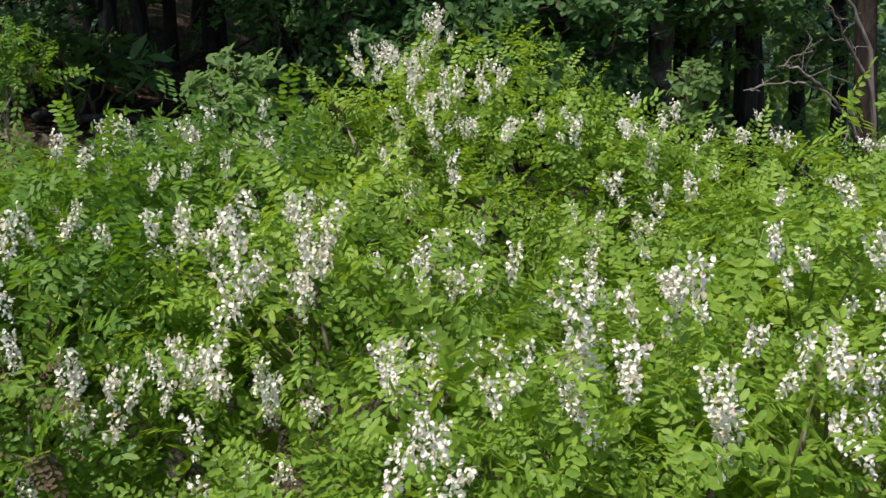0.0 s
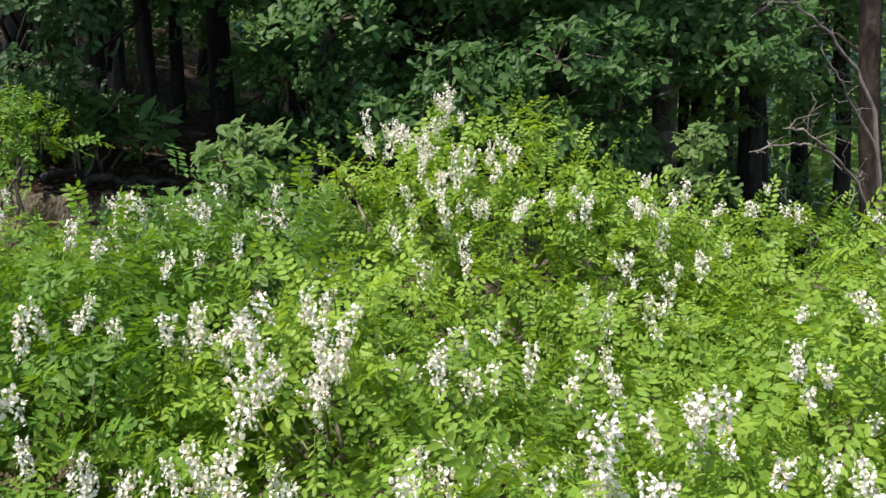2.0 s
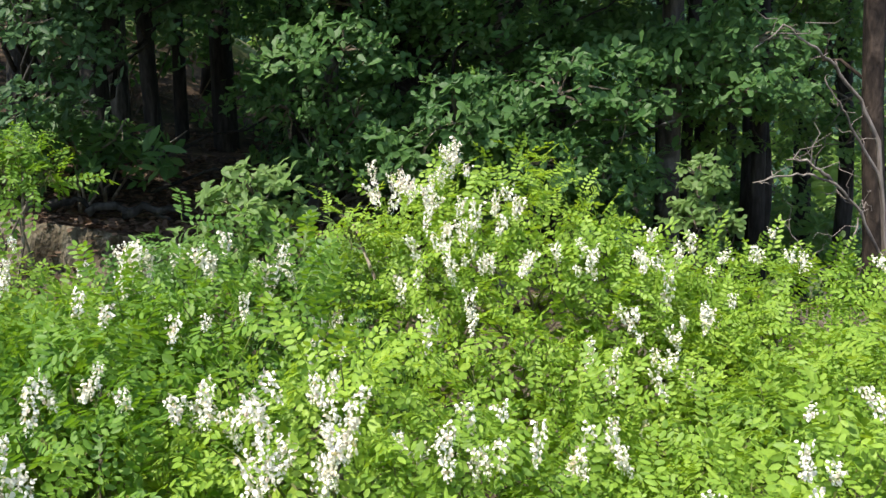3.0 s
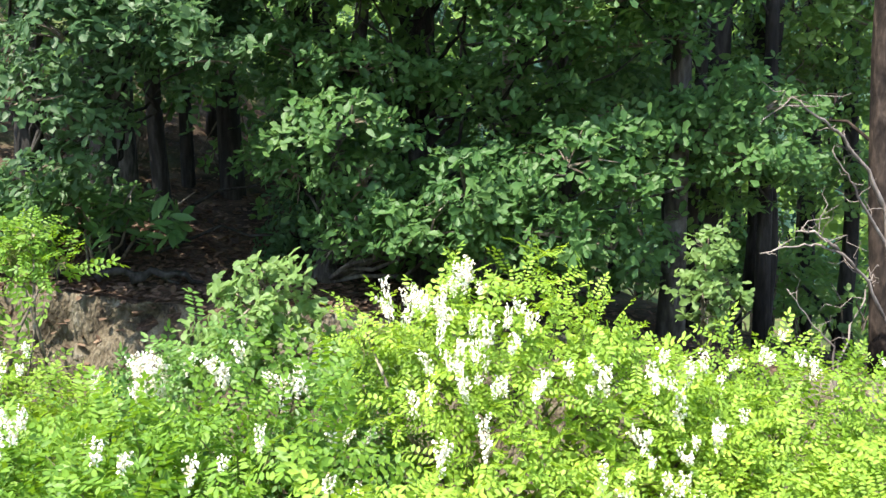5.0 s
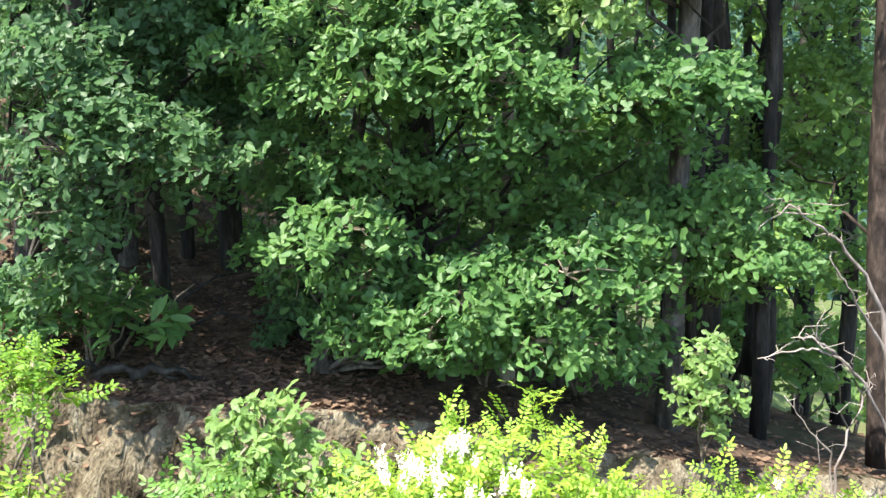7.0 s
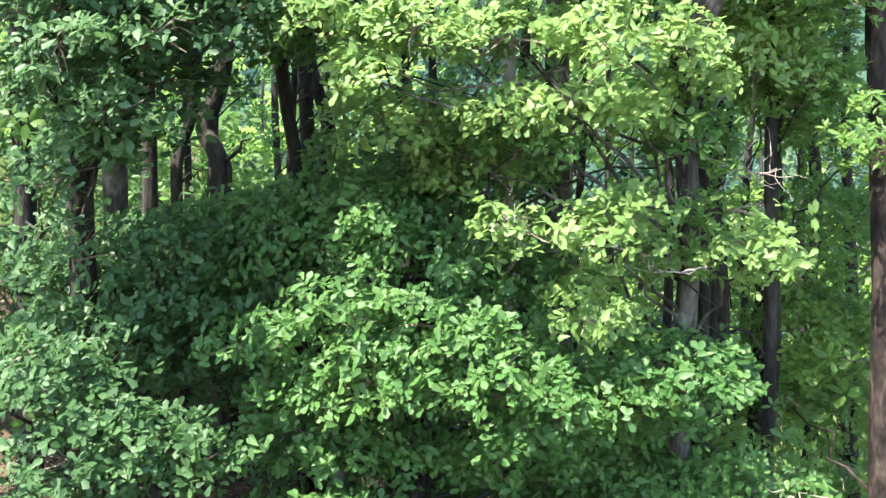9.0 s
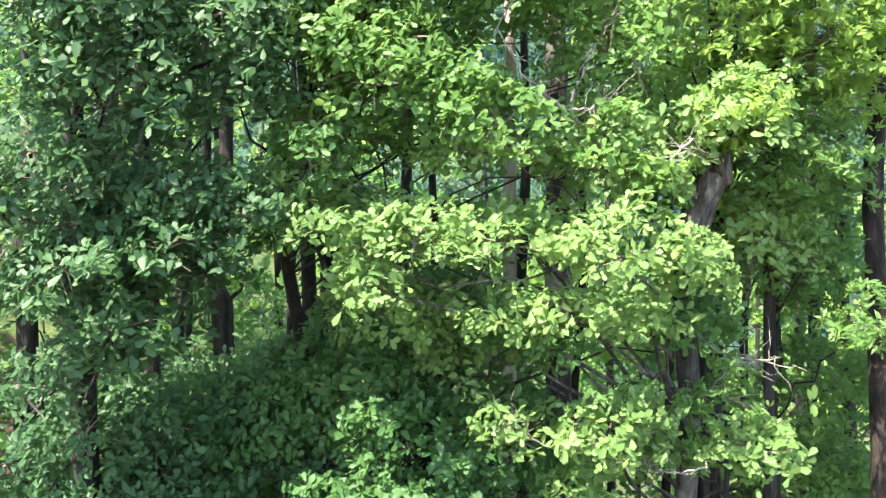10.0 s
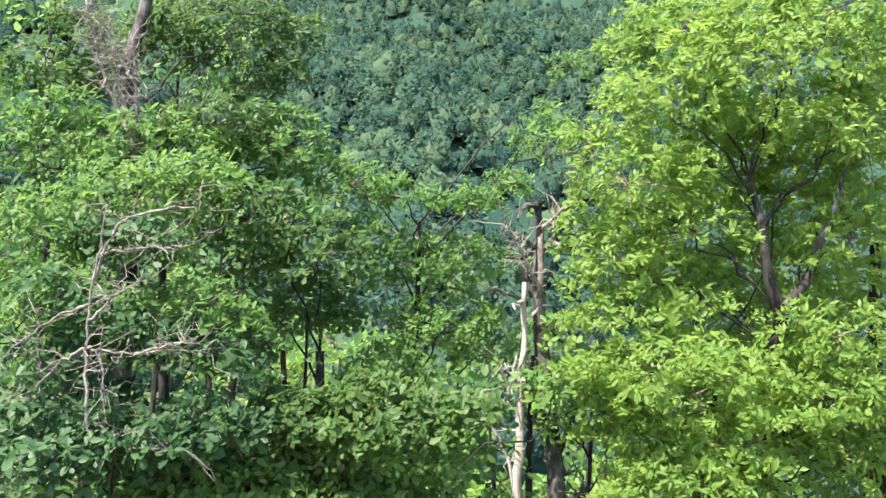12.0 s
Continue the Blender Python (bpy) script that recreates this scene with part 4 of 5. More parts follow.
RIGHT_FILL_UPPER = [
    (2.31, 5.7, 7.4, 0.36, 0.27), (1.72, 5.7, 7.42, 0.36, 0.22), (2.48, 5.7, 7.84, 0.25, 0.25), (1.62, 5.7, 8.13, 0.33, 0.2),
    (2.48, 5.7, 8.54, 0.3, 0.19), (2.36, 5.8, 8.58, 0.34, 0.21), (1.27, 5.7, 8.71, 0.41, 0.17), (2.65, 5.9, 10.97, 0.29, 0.29),
]
RIGHT_LOW = [
    (2.87, 6.6, 4.95, 0.36, 0.3), (2.66, 6.6, 4.95, 0.43, 0.3), (2.73, 6.6, 3.92, 0.41, 0.36), (2.45, 6.5, 4.7, 0.39, 0.28),
    (3.01, 6.9, 3.42, 0.49, 0.34), (2.76, 6.8, 4.12, 0.53, 0.31), (2.33, 6.9, 3.69, 0.45, 0.27), (3.28, 7.2, 2.67, 0.47, 0.31),
    (2.77, 6.7, 4.17, 0.43, 0.39), (2.65, 6.9, 3.43, 0.45, 0.34), 
    (2.76, 6.7, 5.76, 0.43, 0.28), (2.38, 7.6, 2.33, 0.3, 0.35), (3.24, 8.2, 1.81, 0.55, 0.3), 
    (2.8, 6.6, 6.25, 0.34, 0.34), (2.55, 6.7, 4.1, 0.48, 0.35),
]
tree("oak with low boughs over the clay bank, tinted bluish as if shaded", [(-3.2, 6.4, 2.2), (-3.22, 6.45, 4.5), (-3.25, 6.5, 6.8)], (0.13, 0.11, 0.07), LEFT_LOW, ROSETTES, OAK_BLUE)
tree("tall oak with layered boughs, tinted bluish as if shaded", [(-2.45, 5.9, 2.2), (-2.42, 5.6, 5.0), (-2.36, 5.25, 7.9), (-2.37, 5.2, 8.9)], (0.12, 0.1, 0.06, 0.03), LEFT_HIGH + LEFT_FILL, ROSETTES, OAK_BLUE)
tree("green oak whose low boughs hang to the shrubs", [(-0.98, 6.0, 2.1), (-0.86, 6.05, 3.2), (-0.6, 6.1, 4.4)], (0.09, 0.08, 0.05), MID_LOW, ROSETTES, OAK, bark=BARK_GREY)
tree("green oak with spreading middle boughs", [(-0.3, 6.3, 2.0), (-0.29, 6.2, 3.8), (-0.2, 6.1, 5.4)], (0.11, 0.1, 0.06), MID + MID_FILL, ROSETTES, OAK)
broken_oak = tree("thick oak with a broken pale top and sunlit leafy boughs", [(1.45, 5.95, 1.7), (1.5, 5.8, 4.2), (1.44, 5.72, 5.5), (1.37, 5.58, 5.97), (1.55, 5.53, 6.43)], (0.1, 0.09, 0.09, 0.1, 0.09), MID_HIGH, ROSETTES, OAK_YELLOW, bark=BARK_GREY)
broken_top = np.array([(1.37, 5.58, 5.97), (1.41, 5.57, 6.06), (1.48, 5.55, 6.27), (1.55, 5.53, 6.43), (1.59, 5.52, 6.52), (1.61, 5.5, 6.37)])
part("broken_top", mesh_of("broken_top", *tube(broken_top - np.array(broken_oak.location), np.array([0.09, 0.098, 0.1, 0.098, 0.092, 0.05]), 14, 0.09), BARK_STUMP, True), broken_oak, "broken trunk top with sunlight painted as pale patches")
part("snag", mesh_of("snag", *tube(np.array([(1.48, 5.55, 6.27), (1.48, 5.54, 6.49), (1.46, 5.53, 6.63)]) - np.array(broken_oak.location), np.array([0.04, 0.028, 0.008]), 7, 0.1), BARK_STUMP, True), broken_oak, "splintered grey snag")
tree("green oak with a dense sunlit crown", [(-0.8, 6.5, 2.1), (-1.1, 6.4, 4.8), (-1.3, 6.1, 6.5), (-0.6, 5.9, 8.0)], (0.07, 0.06, 0.055, 0.035), CENTRE + CENTRE_FILL, ROSETTES, OAK_MID)
tree("oak with a rounded crown, deep green leaves darkened for shade", [(-1.2, 6.6, 2.1), (-1.19, 6.8, 5.6), (-1.1, 6.4, 9.2)], (0.085, 0.075, 0.04), CENTRE_HIGH, ROSETTES, OAK_DEEP_SHADE)
tree("tall dark tree with a vine-hung grey trunk", [(-2.8, 7.2, 2.4), (-2.75, 6.8, 7.0), (-2.5, 6.2, 10.5), (-2.52, 6.15, 11.2), (-2.4, 6.3, 12.2)], (0.13, 0.11, 0.08, 0.07, 0.04), LEFT_TOP, LONG_ROSETTES, OAK_DEEP_SHADE, 0.07, 150, bark=BARK_GREY)
tree("fresh green tree with a loose broad crown", [(-2.3, 6.6, 2.2), (-2.35, 6.5, 6.5), (-2.2, 6.1, 10.2)], (0.08, 0.07, 0.03), LEFT_UPPER, LONG_ROSETTES, OAK_MID, 0.068, 150)
tree("yellow-green tree with narrow leaves and layered boughs", [(1.75, 6.4, 1.6), (1.72, 6.2, 6.0), (1.7, 6.05, 9.0)], (0.05, 0.06, 0.04), RIGHT + RIGHT_FILL_UPPER, LONG_ROSETTES, OAK_GOLD, 0.067, 138)
# greener than the golden crowns, so that these boughs look shaded
tree("green tree in the shade behind a broken oak", [(2.35, 6.5, 1.6), (2.3, 6.4, 4.0), (2.2, 6.2, 6.4)], (0.06, 0.05, 0.03), RIGHT_FILL_LOWER + RIGHT_FILL_MIDDLE, LONG_ROSETTES, OAK_MID, 0.068, 110, single=180)
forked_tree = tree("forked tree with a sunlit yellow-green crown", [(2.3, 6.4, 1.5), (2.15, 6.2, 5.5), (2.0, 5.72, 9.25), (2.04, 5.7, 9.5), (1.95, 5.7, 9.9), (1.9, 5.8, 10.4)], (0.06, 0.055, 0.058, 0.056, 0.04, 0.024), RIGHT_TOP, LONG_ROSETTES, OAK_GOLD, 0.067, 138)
tree("slender tree with a thin light crown in the gap", [(-0.5, 7.2, 2.0), (-0.45, 7.0, 6.0), (-0.42, 6.8, 10.2)], (0.08, 0.06, 0.02), GAP, LONG_ROSETTES, OAK_MID, 0.068, 125, inner=0)
tree("tall straight bare pine trunk with a reddish sunlit bark", [(2.91, 5.85, 1.5), (2.86, 5.87, 3.3), (2.79, 5.95, 5.4), (2.8, 6.0, 6.7), (2.83, 6.05, 8.2), (2.88, 6.1, 10.0)], (0.095, 0.088, 0.084, 0.08, 0.075, 0.045),
     [(2.9, 6.3, 4.6, 0.35, 0.25), (2.5, 6.6, 3.6, 0.4, 0.25), (2.9, 6.4, 8.2, 0.4, 0.3)], PLAIN_ROSETTES, OAK, 0.065, 70, 60, BARK_PINE, "pine_tree", "trunks in the wood")

tree("fine-leaved shaded tree behind the pine trunk", [(3.4, 7.4, 1.3), (3.3, 7.3, 4.0), (3.1, 7.2, 7.0)], (0.09, 0.07, 0.03), RIGHT_LOW, PLAIN_ROSETTES, OAK_MID, 0.07, 110, 100, inner=0, name="understory_tree", group="trees inside the wood")

for arm, thick in ((((2.03, 5.7, 9.48), (2.12, 5.69, 9.6), (2.2, 5.68, 9.7), (2.28, 5.68, 9.93)), (0.038, 0.035, 0.032, 0.028)),
                   (((2.28, 5.68, 9.93), (2.35, 5.69, 10.06), (2.42, 5.7, 10.2), (2.5, 5.7, 10.5)), (0.028, 0.024, 0.02, 0.01))):
    part("fork", mesh_of("fork", *tube(np.array(arm) - np.array(forked_tree.location), np.array(thick), 9, 0.08), BARK_GREY, True), forked_tree, "forked grey arm")

# dead wood
boughs("bare grey dead branches reaching out beside the pine trunk", [
    [(1.96, 5.2, 3.34), (2.11, 5.2, 3.23), (2.27, 5.25, 3.14), (2.48, 5.3, 2.91), (2.65, 5.35, 2.63), (2.8, 5.45, 1.5)],
    [(2.22, 5.2, 3.02), (2.33, 5.2, 2.85), (2.5, 5.3, 2.63), (2.67, 5.35, 2.4), (2.8, 5.45, 1.5)],
    [(1.81, 5.2, 2.4), (1.98, 5.2, 2.44), (2.17, 5.25, 2.45), (2.31, 5.25, 2.41), (2.52, 5.3, 2.21), (2.72, 5.4, 1.9), (2.8, 5.45, 1.5)],
    [(1.99, 5.15, 2.54), (2.15, 5.2, 2.53), (2.31, 5.25, 2.41)],
], 0.017, sprays=7)
boughs("thin bare dead shoot beside the shrubs", [
    [(2.45, 5.1, 2.29), (2.39, 5.1, 2.11), (2.27, 5.1, 1.76), (2.28, 5.12, 1.2)],
    [(1.94, 5.1, 2.2), (2.08, 5.1, 2.01), (2.24, 5.1, 1.85), (2.28, 5.12, 1.5)],
], 0.01, sprays=5)
boughs("bleached dead trunk with broken side branches", [
    [(0.4, 6.31, 9.72), (0.39, 6.31, 9.15), (0.36, 6.31, 8.61), (0.33, 6.31, 7.8), (0.35, 6.35, 5.46), (0.37, 6.4, 1.7)],
    [(0.07, 6.31, 8.74), (0.15, 6.31, 8.69), (0.29, 6.31, 8.4), (0.34, 6.31, 8.07)],
    [(0.34, 6.31, 9.18), (0.29, 6.31, 8.97), (0.24, 6.31, 8.81), (0.07, 6.31, 8.73)],
], 0.056, BLEACHED, sprays=14, name="dead_tree", side=0.3)
boughs("dark dead oak trunk with bare limbs and twigs", [
    [(0.5, 6.34, 10.3), (0.52, 6.43, 9.47), (0.64, 6.43, 8.19), (0.71, 6.52, 6.43), (0.78, 6.61, 1.7)],
    [(0.87, 6.3, 9.16), (0.78, 6.34, 8.81), (0.67, 6.43, 8.45), (0.64, 6.43, 8.19)],
    [(0.25, 6.3, 9.07), (0.43, 6.34, 8.89), (0.57, 6.43, 8.81)],
    [(0.82, 6.25, 8.23), (0.73, 6.34, 8.1), (0.65, 6.43, 8.01)],
], 0.11, BARK_GREY, "dead_tree", 22, 0.26)
boughs("crooked dead bough with a tangle of twigs", [
    [(0.82, 6.1, 10.69), (0.78, 6.1, 10.44), (0.67, 6.1, 10.24), (0.52, 6.18, 10.12), (0.51, 6.27, 9.6)],
    [(0.25, 6.01, 10.12), (0.35, 6.05, 9.95), (0.49, 6.14, 9.68), (0.52, 6.27, 9.47)],
], 0.024, GREY_TWIG, sprays=45)
boughs("long arching bare bough across the gap", [
    [(-0.63, 6.8, 10.14), (-0.43, 6.8, 10.09), (-0.23, 6.8, 9.73), (0.04, 6.8, 9.62), (0.22, 6.8, 9.68), (0.42, 6.95, 9.6)],
    [(-0.69, 6.9, 9.41), (-0.5, 6.9, 9.25), (-0.39, 6.9, 9.05), (-0.35, 6.95, 8.2)],
], 0.018, GREY_TWIG, sprays=16)
boughs("grey dead bough across the broken oak", [
    [(1.98, 5.5, 5.3), (1.81, 5.55, 5.27), (1.63, 5.55, 5.31), (1.49, 5.65, 5.42)],
    [(1.22, 5.3, 5.03), (1.49, 5.4, 5.09), (1.69, 5.5, 5.25), (1.81, 5.55, 5.27)],
    [(1.03, 5.1, 4.79), (1.08, 5.1, 4.69), (1.24, 5.1, 4.69), (1.41, 5.1, 4.72), (1.5, 5.6, 4.7)],
    [(0.19, 5.0, 4.96), (0.32, 5.0, 4.96), (0.45, 5.0, 4.87), (0.64, 5.0, 4.88), (1.0, 5.3, 4.8), (1.49, 5.7, 4.7)],
], 0.012, GREY_TWIG, sprays=16, side=0.6)
boughs("bare forked twigs among the sunlit leaves", [
    [(0.18, 5.2, 7.27), (0.32, 5.2, 7.01), (0.45, 5.15, 6.88), (0.58, 5.15, 6.79), (0.9, 5.4, 6.5)],
    [(0.87, 5.2, 7.36), (0.77, 5.15, 7.2), (0.68, 5.15, 7.04), (0.58, 5.15, 6.79)],
    [(0.81, 5.15, 6.86), (0.71, 5.1, 6.79), (0.58, 5.15, 6.79)],
    [(1.09, 5.05, 6.43), (1.19, 5.05, 6.53), (1.29, 5.1, 6.62), (1.58, 5.6, 6.45)],
], 0.013, sprays=12)
boughs("grey leafless boughs reaching from the bluish oak", [
    [(-1.99, 4.56, 10.09), (-2.03, 4.56, 9.83), (-2.07, 4.56, 9.56), (-2.09, 4.56, 9.26), (-2.06, 4.56, 8.9), (-2.3, 5, 8.4)],
    [(-1.48, 4.58, 10.23), (-1.52, 4.58, 10.09), (-1.75, 4.58, 10.06), (-1.95, 4.58, 9.99), (-2.06, 4.58, 9.68)],
    [(-1.54, 4.6, 9.88), (-1.81, 4.6, 9.86), (-2.04, 4.6, 9.83)],
    [(-1.81, 4.56, 9.68), (-1.95, 4.56, 9.59), (-2.07, 4.56, 9.47)],
    [(-1.41, 4.58, 9.29), (-1.61, 4.58, 9.32), (-1.82, 4.58, 9.29), (-2.01, 4.58, 9.31), (-2.09, 4.58, 9.32)],
    [(-2.68, 4.6, 9), (-2.38, 4.6, 9.09), (-2.23, 4.6, 9.26), (-2.1, 4.6, 9.32)],
    [(-1.49, 4.56, 9.38), (-1.64, 4.56, 9.34), (-1.82, 4.56, 9.29)],
    [(-2.55, 4.58, 9.26), (-2.41, 4.58, 9.38), (-2.23, 4.58, 9.5), (-2.07, 4.58, 9.56)],
    [(-1.55, 4.6, 8.78), (-1.82, 4.6, 8.79), (-1.97, 4.6, 8.87), (-2.08, 4.6, 8.96)],
    [(-1.99, 4.56, 9.08), (-1.99, 4.56, 9.26), (-2.03, 4.56, 9.31)],
], 0.012, GREY_TWIG, sprays=22, side=0.75)

boughs("tangle of grey vine stems hanging down a tall trunk", [
    [(-2.76, 5.95, 11.73), (-2.7, 5.95, 11.48), (-2.64, 5.95, 11.24), (-2.54, 5.95, 10.99), (-2.38, 5.95, 10.69)],
    [(-2.42, 5.95, 11.44), (-2.39, 5.95, 11.16), (-2.38, 5.95, 10.91), (-2.39, 5.95, 10.66)],
    [(-2.63, 5.95, 11.36), (-2.52, 5.95, 11.12), (-2.43, 5.95, 10.87), (-2.39, 5.95, 10.66)],
    [(-2.7, 5.95, 11.65), (-2.61, 5.95, 11.48), (-2.49, 5.95, 11.28), (-2.39, 5.95, 11.12)],
], 0.018, GREY_TWIG, "vine", 60, 0.8, "vine")

# trunks and crowns deeper in the wood
def wood_tree(x, y, height, radius, lean, crown_from, leaf, boughs_n, spread, size=0.13, per_area=34):
    z0 = float(ground_z(x, y))
    top = (x + lean, y + rng.normal() * 0.2, z0 + height)
    lobes = []
    for i in range(boughs_n):
        f = rng.uniform(crown_from, 1.0)
        wide = spread * (0.45 + 0.7 * math.sin(math.pi * min(1, 0.25 + 0.75 * (f - crown_from) / max(1e-6, 1 - crown_from))))
        a = rng.uniform(0, 6.28)
        lobes.append((x + lean * f + math.cos(a) * wide * rng.uniform(0.3, 1), y + math.sin(a) * wide * rng.uniform(0.3, 1), z0 + height * f, rng.uniform(0.35, 0.62) * (0.5 + 0.35 * spread), rng.uniform(0.2, 0.36) * (0.5 + 0.35 * spread)))
    return tree("shaded forest tree with a dark trunk and green leaves", [(x, y, z0), (x + lean * 0.4 + rng.normal() * 0.05, y, z0 + height * 0.5), top], (radius, radius * 0.75, radius * 0.25), lobes,
                PLAIN_ROSETTES, leaf, size, per_area, 0, BARK, "forest_tree", "trees inside the wood", low=-0.8, inner=0, girth=0.65)


for bent, r, line in (
    ("crooked", 0.075, [(-1.98, 7.55, 1.9), (-2.03, 7.55, 5.37), (-2.11, 7.55, 5.49), (-2.2, 7.55, 5.69), (-2.09, 7.55, 5.99), (-2, 7.55, 6.42), (-2, 7.55, 6.53), (-2, 7.55, 8.13)]),
    ("thin", 0.045, [(-2.42, 7.65, 1.9), (-2.47, 7.65, 5.19), (-2.43, 7.65, 5.6), (-2.34, 7.65, 5.94), (-2.25, 7.65, 6.4), (-2.23, 7.65, 6.55), (-2.2, 7.65, 8.15)]),
    ("thin", 0.05, [(-1.09, 7, 1.9), (-1.14, 7, 5.06), (-1.04, 7, 5.52), (-1.1, 7, 5.89), (-1.2, 7, 6.29), (-1.23, 7, 6.51), (-1.27, 7, 8.11)]),
    ("straight", 0.07, [(1.95, 6.6, 1.9), (1.95, 6.6, 4.04), (1.92, 6.6, 5.03), (1.94, 6.6, 5.78), (1.96, 6.6, 6.17), (1.99, 6.6, 7.77)]),
    ("thin", 0.05, [(2.36, 6.8, 1.9), (2.31, 6.8, 3.29), (2.36, 6.8, 4.15), (2.43, 6.8, 4.94), (2.45, 6.8, 5.45), (2.48, 6.8, 5.99), (2.52, 6.8, 7.59)]),
    ("thin", 0.032, [(1.74, 7.1, 1.9), (1.69, 7.1, 5.15), (1.68, 7.1, 6.03), (1.66, 7.1, 7.63)]),
    ("straight", 0.055, [(3.28, 8, 1.9), (3.28, 8, 4.03), (3.25, 8, 5.39), (3.2, 8, 6.99)]),
):
    trunk_tree = tree({"crooked": "crooked dark trunk standing inside the wood", "thin": "slender dark trunk standing inside the wood", "straight": "straight dark trunk standing inside the wood"}[bent], line, (r * 1.25, r * 1.1, r, r * 0.7), [], name="forest_tree", group="trees inside the wood", girth=1.0)
    foot = np.array(trunk_tree.location)
    for k in range(3):
        # short dead stubs on the bare trunk
        a = np.array(line[1 + k % (len(line) - 2)], float) + [0, 0, 0.25 * k]
        way = np.array([(-1) ** k * rng.uniform(0.2, 0.45), -rng.uniform(0.05, 0.25), rng.uniform(0.05, 0.3)])
        part("limb", mesh_of("limb", *tube(bend(a - foot, a - foot + way, 6, 0.04, 0.06), taper(r * 0.3, r * 0.08, 6), 6, 0.08), BARK, True), trunk_tree)
for x, y, h, r, lean in ((0.55, 7.7, 7.2, 0.11, 0.0), (1.03, 8.0, 7.6, 0.07, 0.1), (-0.27, 7.6, 6.6, 0.085, 0.05), (-2.56, 9.0, 7.5, 0.09, 0.2), (-2.95, 9.3, 7.2, 0.07, 0.25),
                         (2.25, 7.9, 7.8, 0.06, -0.1), (2.75, 8.4, 7.2, 0.08, 0.2), (3.72, 9.0, 8.5, 0.09, 0.0), (-3.6, 8.2, 8.0, 0.1, 0.0), (-1.7, 8.4, 6.8, 0.07, 0.2), (1.7, 9.2, 7.0, 0.08, -0.2)):
    # trees to the right get the leaf coloured as sunlit
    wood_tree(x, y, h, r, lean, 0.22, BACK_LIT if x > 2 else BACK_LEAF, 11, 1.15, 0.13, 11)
# more wood to both sides, mostly out of view, added to block sunlight
for x, y, h in ((-4.3, 5.9, 9.5), (-5.4, 6.6, 10.0), (-4.6, 7.6, 10.5), (-6.8, 6.2, 10.0), (-8.4, 7.0, 10.0), (4.5, 6.3, 10.0), (5.8, 6.0, 10.0), (7.4, 7.0, 10.5)):
    wood_tree(x, y, h, 0.11, 0.0, 0.12, BACK_LEAF, 14, 1.5, 0.125, 16)
for i in range(20):
    x = -9.5 + 19.0 * (i + rng.uniform(-0.3, 0.3)) / 19
    y = rng.uniform(10.5, 15.5)
    h = rng.uniform(5.5, 6.8) if abs(x) < 2.6 else rng.uniform(7.5, 10.0)
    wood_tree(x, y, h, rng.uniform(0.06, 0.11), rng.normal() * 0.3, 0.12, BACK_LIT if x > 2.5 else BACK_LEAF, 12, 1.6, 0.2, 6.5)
for i in range(14):
    x = -16 + 32.0 * (i + rng.uniform(-0.3, 0.3)) / 13
    y = rng.uniform(18, 26)
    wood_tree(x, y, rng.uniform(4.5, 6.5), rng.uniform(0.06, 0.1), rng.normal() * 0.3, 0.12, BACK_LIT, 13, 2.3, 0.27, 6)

# undergrowth and litter on the wood's floor
n = 9000
lx, ly = np.concatenate([rng.uniform(-4.2, 4.2, 3000), rng.uniform(-3.6, -0.3, 6000)]), 5.18 + rng.gamma(1.4, 0.9, n)
lp = np.stack([lx, ly, ground_z(lx, ly) + 0.012], -1)
lt = frames(rng.normal(size=(n, 3)) * [1, 1, 0.2], np.array([0, 0, 1.0]) + 0.35 * rng.normal(size=(n, 3)))
litter = mesh_of("leaf_litter", *scattered(half_folded([(0, 0), (0.3, 0.22), (0.75, 0.25), (1, 0)]), lp, lt, rng.uniform(0.035, 0.075, n)), DRY_LEAF)
tagged(new("leaf_litter", litter), "dry brown fallen leaves strewn over the wood floor", "leaves", kind="stuff")


def undergrowth(x, y, w, h, count, leaf, kinds=PLAIN_ROSETTES, size=0.10):
    z0 = float(ground_z(x, y))
    root = tagged(new("undergrowth_bush"), "low dark green bush on the wood floor", "bush", "undergrowth")
    root.location = (x, y, z0)
    base = np.array([x, y, z0])
    for i in range(4):
        part("stem", mesh_of("stem", *tube(bend((0, 0, -0.05), (rng.normal() * w * 0.4, rng.normal() * w * 0.3, h * 0.8), 5), taper(0.012, 0.004, 5), 6), TWIG, True), root)
    arr = [(x + rng.normal() * w * 0.4, y + rng.normal() * w * 0.25, z0 + h * rng.uniform(0.35, 0.75), w * 0.5, w * 0.45, h * 0.35) for _ in range(count)]
    pts, outs = shell(arr, 42, -0.5, 0.5)
    foliage(root, base, pts, outs, kinds, leaf, size, 0, "leafy_shoot", "foliage")


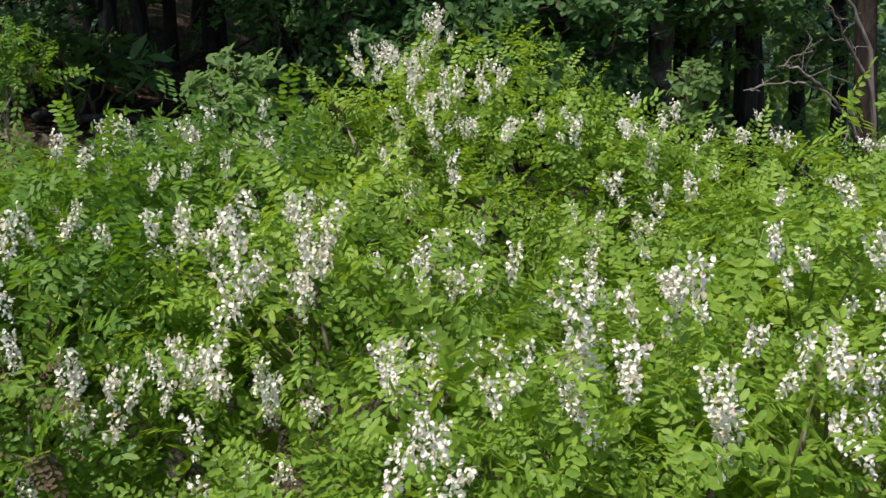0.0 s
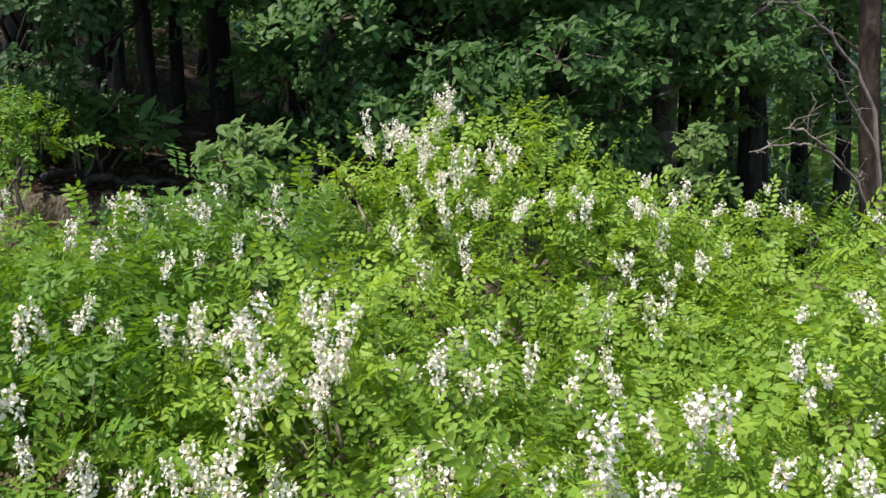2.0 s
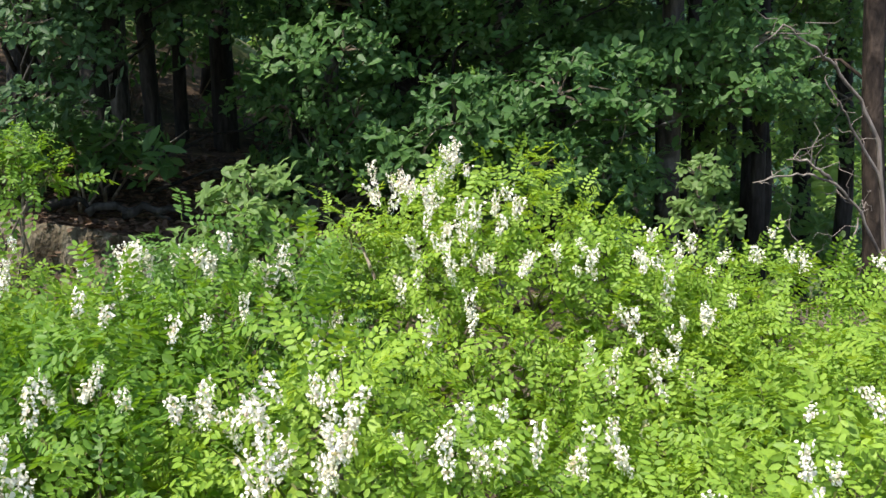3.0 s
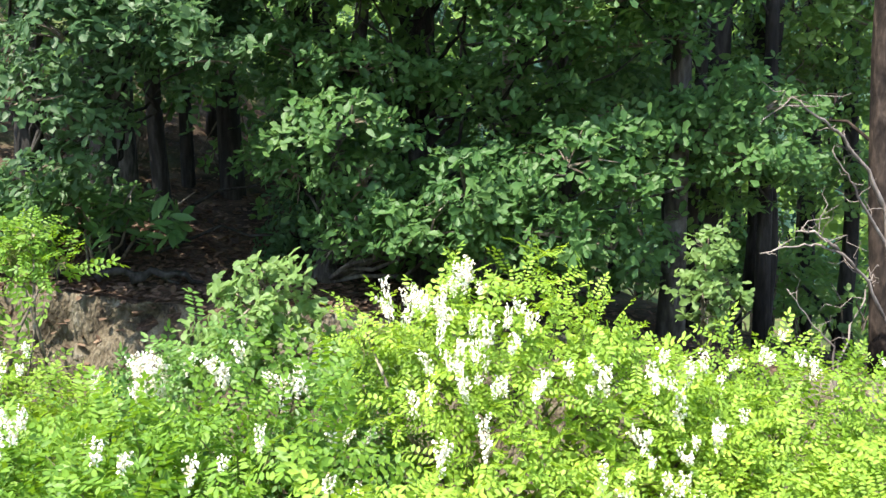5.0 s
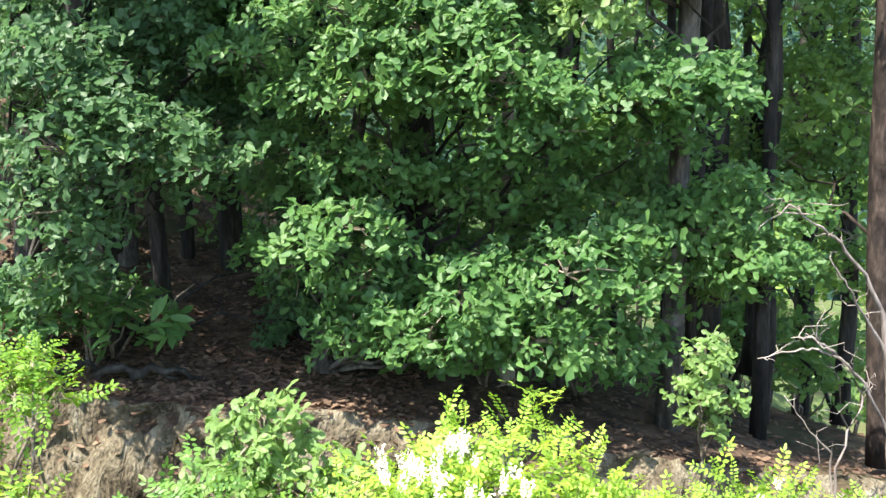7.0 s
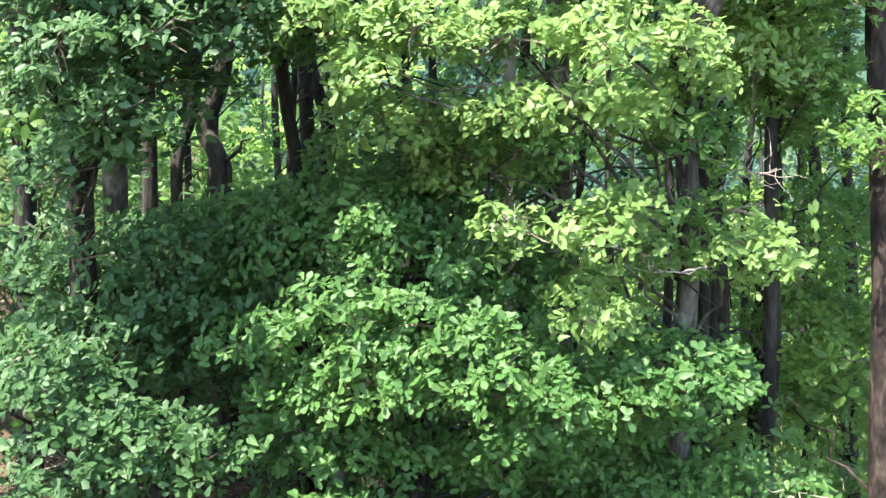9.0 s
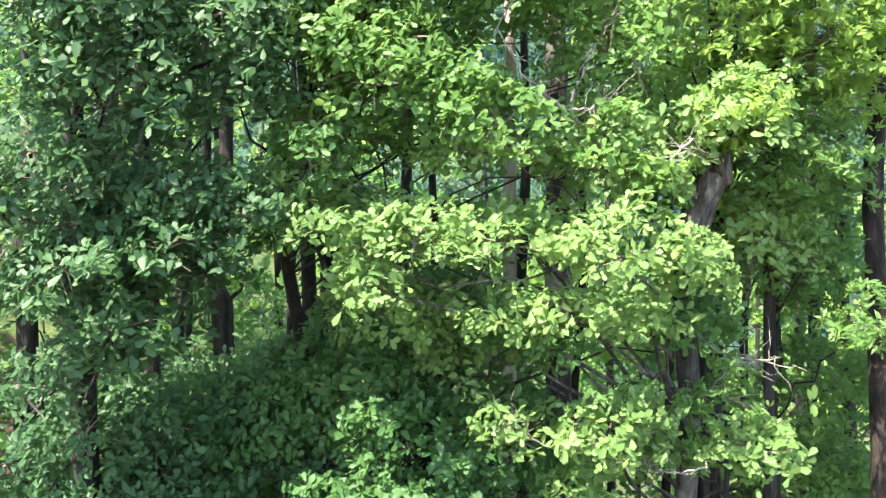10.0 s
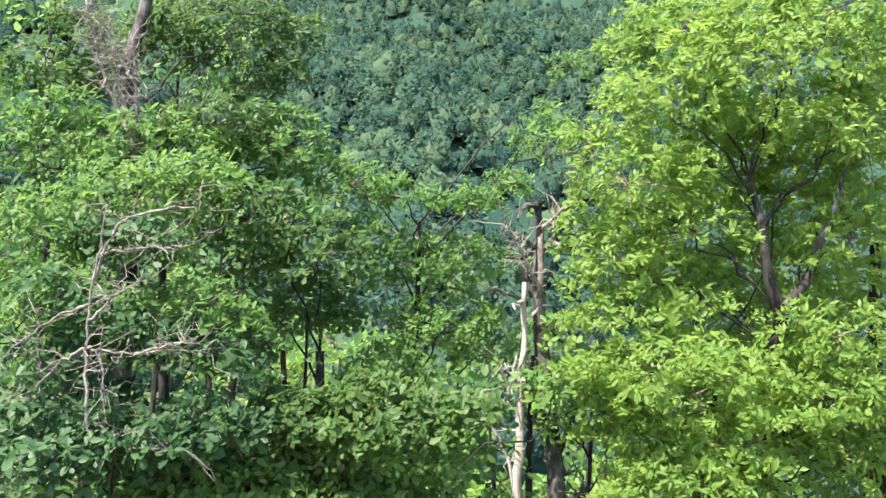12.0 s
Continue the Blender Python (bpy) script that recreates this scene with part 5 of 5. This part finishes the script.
# the first three bushes are added to block light between the left trunks
for x, y, w, h, c in ((-2.2, 8.2, 0.9, 1.3, 5), (-1.4, 8.0, 0.8, 1.2, 5), (-3.0, 8.0, 0.8, 1.4, 5), (-3.3, 10.6, 1.2, 1.4, 5), (-4.6, 10.2, 1.2, 1.4, 5), (-2.4, 11.0, 1.2, 1.4, 5), (-5.6, 11.5, 1.4, 1.6, 5), (-3.9, 12.5, 1.4, 1.8, 5), (-0.75, 6.3, 0.4, 0.6, 3), (2.3, 7.3, 0.6, 1.1, 4), (2.85, 7.7, 0.7, 1.2, 4), (3.4, 8.3, 0.8, 1.2, 4), (1.9, 6.9, 0.5, 0.7, 3), (3.3, 7.0, 0.5, 0.8, 3), (-1.35, 6.9, 0.5, 0.5, 3), (0.2, 6.2, 0.6, 0.7, 4), (0.9, 6.4, 0.6, 0.6, 4), (3.3, 9.5, 1.0, 1.0, 4),
                      (2.2, 10.0, 1.0, 1.2, 4), (-0.3, 9.5, 1.0, 1.2, 4), (-1.6, 10.0, 0.9, 1.1, 4), (1.0, 10.4, 1.0, 1.2, 4), (4.4, 10.5, 1.1, 1.3, 4)):
    undergrowth(x, y, w, h, c, BACK_LEAF)
for x, y, w, h in ((-2.45, 5.55, 0.55, 0.75), (-2.35, 5.75, 0.45, 0.6), (-2.75, 5.45, 0.5, 0.5)):
    undergrowth(x, y, w, h, 4, OAK, LONG_SHOOTS, 0.13)

# roots at the lip of the bank
for x0, x1, y0 in ((-2.35, -1.85, 5.45), (-2.15, -1.7, 5.5), (-2.6, -2.3, 5.42)):
    a = (x0, y0, float(ground_z(x0, y0)) + 0.05)
    b = (x1, y0 + 0.1, float(ground_z(x1, y0 + 0.1)) + 0.04)
    me = mesh_of("root", *tube(bend(a, b, 8, 0.06, 0.05), taper(0.035, 0.01, 8), 8, 0.12), BARK, True)
    tagged(new("tree_root", me), "bare grey root at the lip of the clay bank", "root")

# far hillside, its haze put into the blue of the leaf colour
def domes(x, y, r, rings=4, sides=6):
    """Lumpy crowns, each a rounded heap of foliage."""
    count = len(x)
    z = ground_z(x, y)
    th = np.linspace(0.15, 2.0, rings)
    ph = np.linspace(0, 2 * np.pi, sides, endpoint=False)
    d = np.stack([np.sin(th)[:, None] * np.cos(ph), np.sin(th)[:, None] * np.sin(ph), np.cos(th)[:, None] * np.ones(sides)], -1).reshape(-1, 3)
    d = np.concatenate([d, [[0, 0, 1.0]]])
    lump = (1 + 0.2 * rng.normal(size=(count, len(d), 1))) * rng.uniform(0.75, 1.2, (count, 1, 3))
    v = np.stack([x, y, z + 0.55 * r], -1)[:, None] + d * [0.8, 0.8, 1.0] * r[:, None, None] * lump
    t = []
    for i in range(rings - 1):
        for j in range(sides):
            k = (j + 1) % sides
            t += [(i * sides + j, (i + 1) * sides + j, (i + 1) * sides + k), (i * sides + j, (i + 1) * sides + k, i * sides + k)]
    t += [(len(d) - 1, j, (j + 1) % sides) for j in range(sides)]
    t = np.array(t)
    return v.reshape(-1, 3), (t[None] + (np.arange(count) * len(d))[:, None, None]).reshape(-1, 3)


def tufts(x, y, r, each, size):
    d = unit(rng.normal(size=(len(x), each, 3)) + [0, -0.45, 0.4])
    p = np.stack([x, y, ground_z(x, y) + 0.55 * r], -1)[:, None] + d * (r[:, None] * rng.uniform(0.8, 1.35, (len(x), each)))[..., None] * [1, 1, 1.25]
    up = unit(d + 1.0 * rng.normal(size=d.shape)).reshape(-1, 3)
    turn = frames(np.cross(up, rng.normal(size=up.shape)), up)
    leaf = np.array([(-0.5, 0, 0), (0, 0.42, -0.12), (0.5, 0, 0), (0, -0.42, -0.12)]), np.array([(0, 2, 1), (0, 3, 2)])
    return scattered(leaf, p.reshape(-1, 3), turn, rng.uniform(0.5, 1.5, len(up)) * size)


def covering(x0, x1, y0, y1, count, r0, r1):
    return rng.uniform(x0, x1, count), rng.uniform(y0, y1, count), rng.uniform(r0, r1, count)


seen = covering(-75, 90, 112, 370, 2000, 1.9, 4.2)
wide = covering(-210, 210, 112, 480, 1300, 3.2, 5.6)
aside = (np.abs(wide[0]) > 80) | (wide[1] > 362)
wide = tuple(v[aside] for v in wide)
hv = joined([domes(*seen), tufts(*seen, 43, 1.1), domes(*wide), tufts(*wide, 18, 1.7)])
tagged(new("hillside_wood", mesh_of("hillside_wood", *hv, HILL_LEAF, True)), "dense broadleaf wood covering the far hillside, leaves blued for haze", "forest", kind="stuff")
dale = covering(-45, 45, 34, 112, 300, 1.6, 3.2)
hv = joined([domes(*dale), tufts(*dale, 90, 0.7)])
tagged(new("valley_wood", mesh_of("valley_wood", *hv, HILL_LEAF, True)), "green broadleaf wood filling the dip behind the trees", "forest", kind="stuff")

# withered bits
def withered(label, centre, size, count, kinds, leaf_size):
    base = np.array(centre, float)
    root = tagged(new("withered_sprig"), label, "dry leaves")
    root.location = base
    part("stem", mesh_of("stem", *tube(bend((0, 0.12, -0.25), (0, 0, 0.02), 5), taper(0.007, 0.003, 5), 5), TWIG, True), root)
    pts, outs = shell([(*centre, size, size, size * 1.3)], count / (16 * size * size), -1, 0.2)
    foliage(root, base, pts, outs, kinds, DRY_LEAF, leaf_size, 40, "dry_leaf", "dry_leaves", 0.4, True)


withered("withered reddish-brown locust sprig in the shrubs", (-1.0, 1.98, 1.46), 0.09, 40, PINNATE, 0.1)
withered("hanging bunch of dead brown leaves on a bare twig", (1.27, 5.42, 7.6), 0.04, 16, LONG_SHOOTS, 0.045)
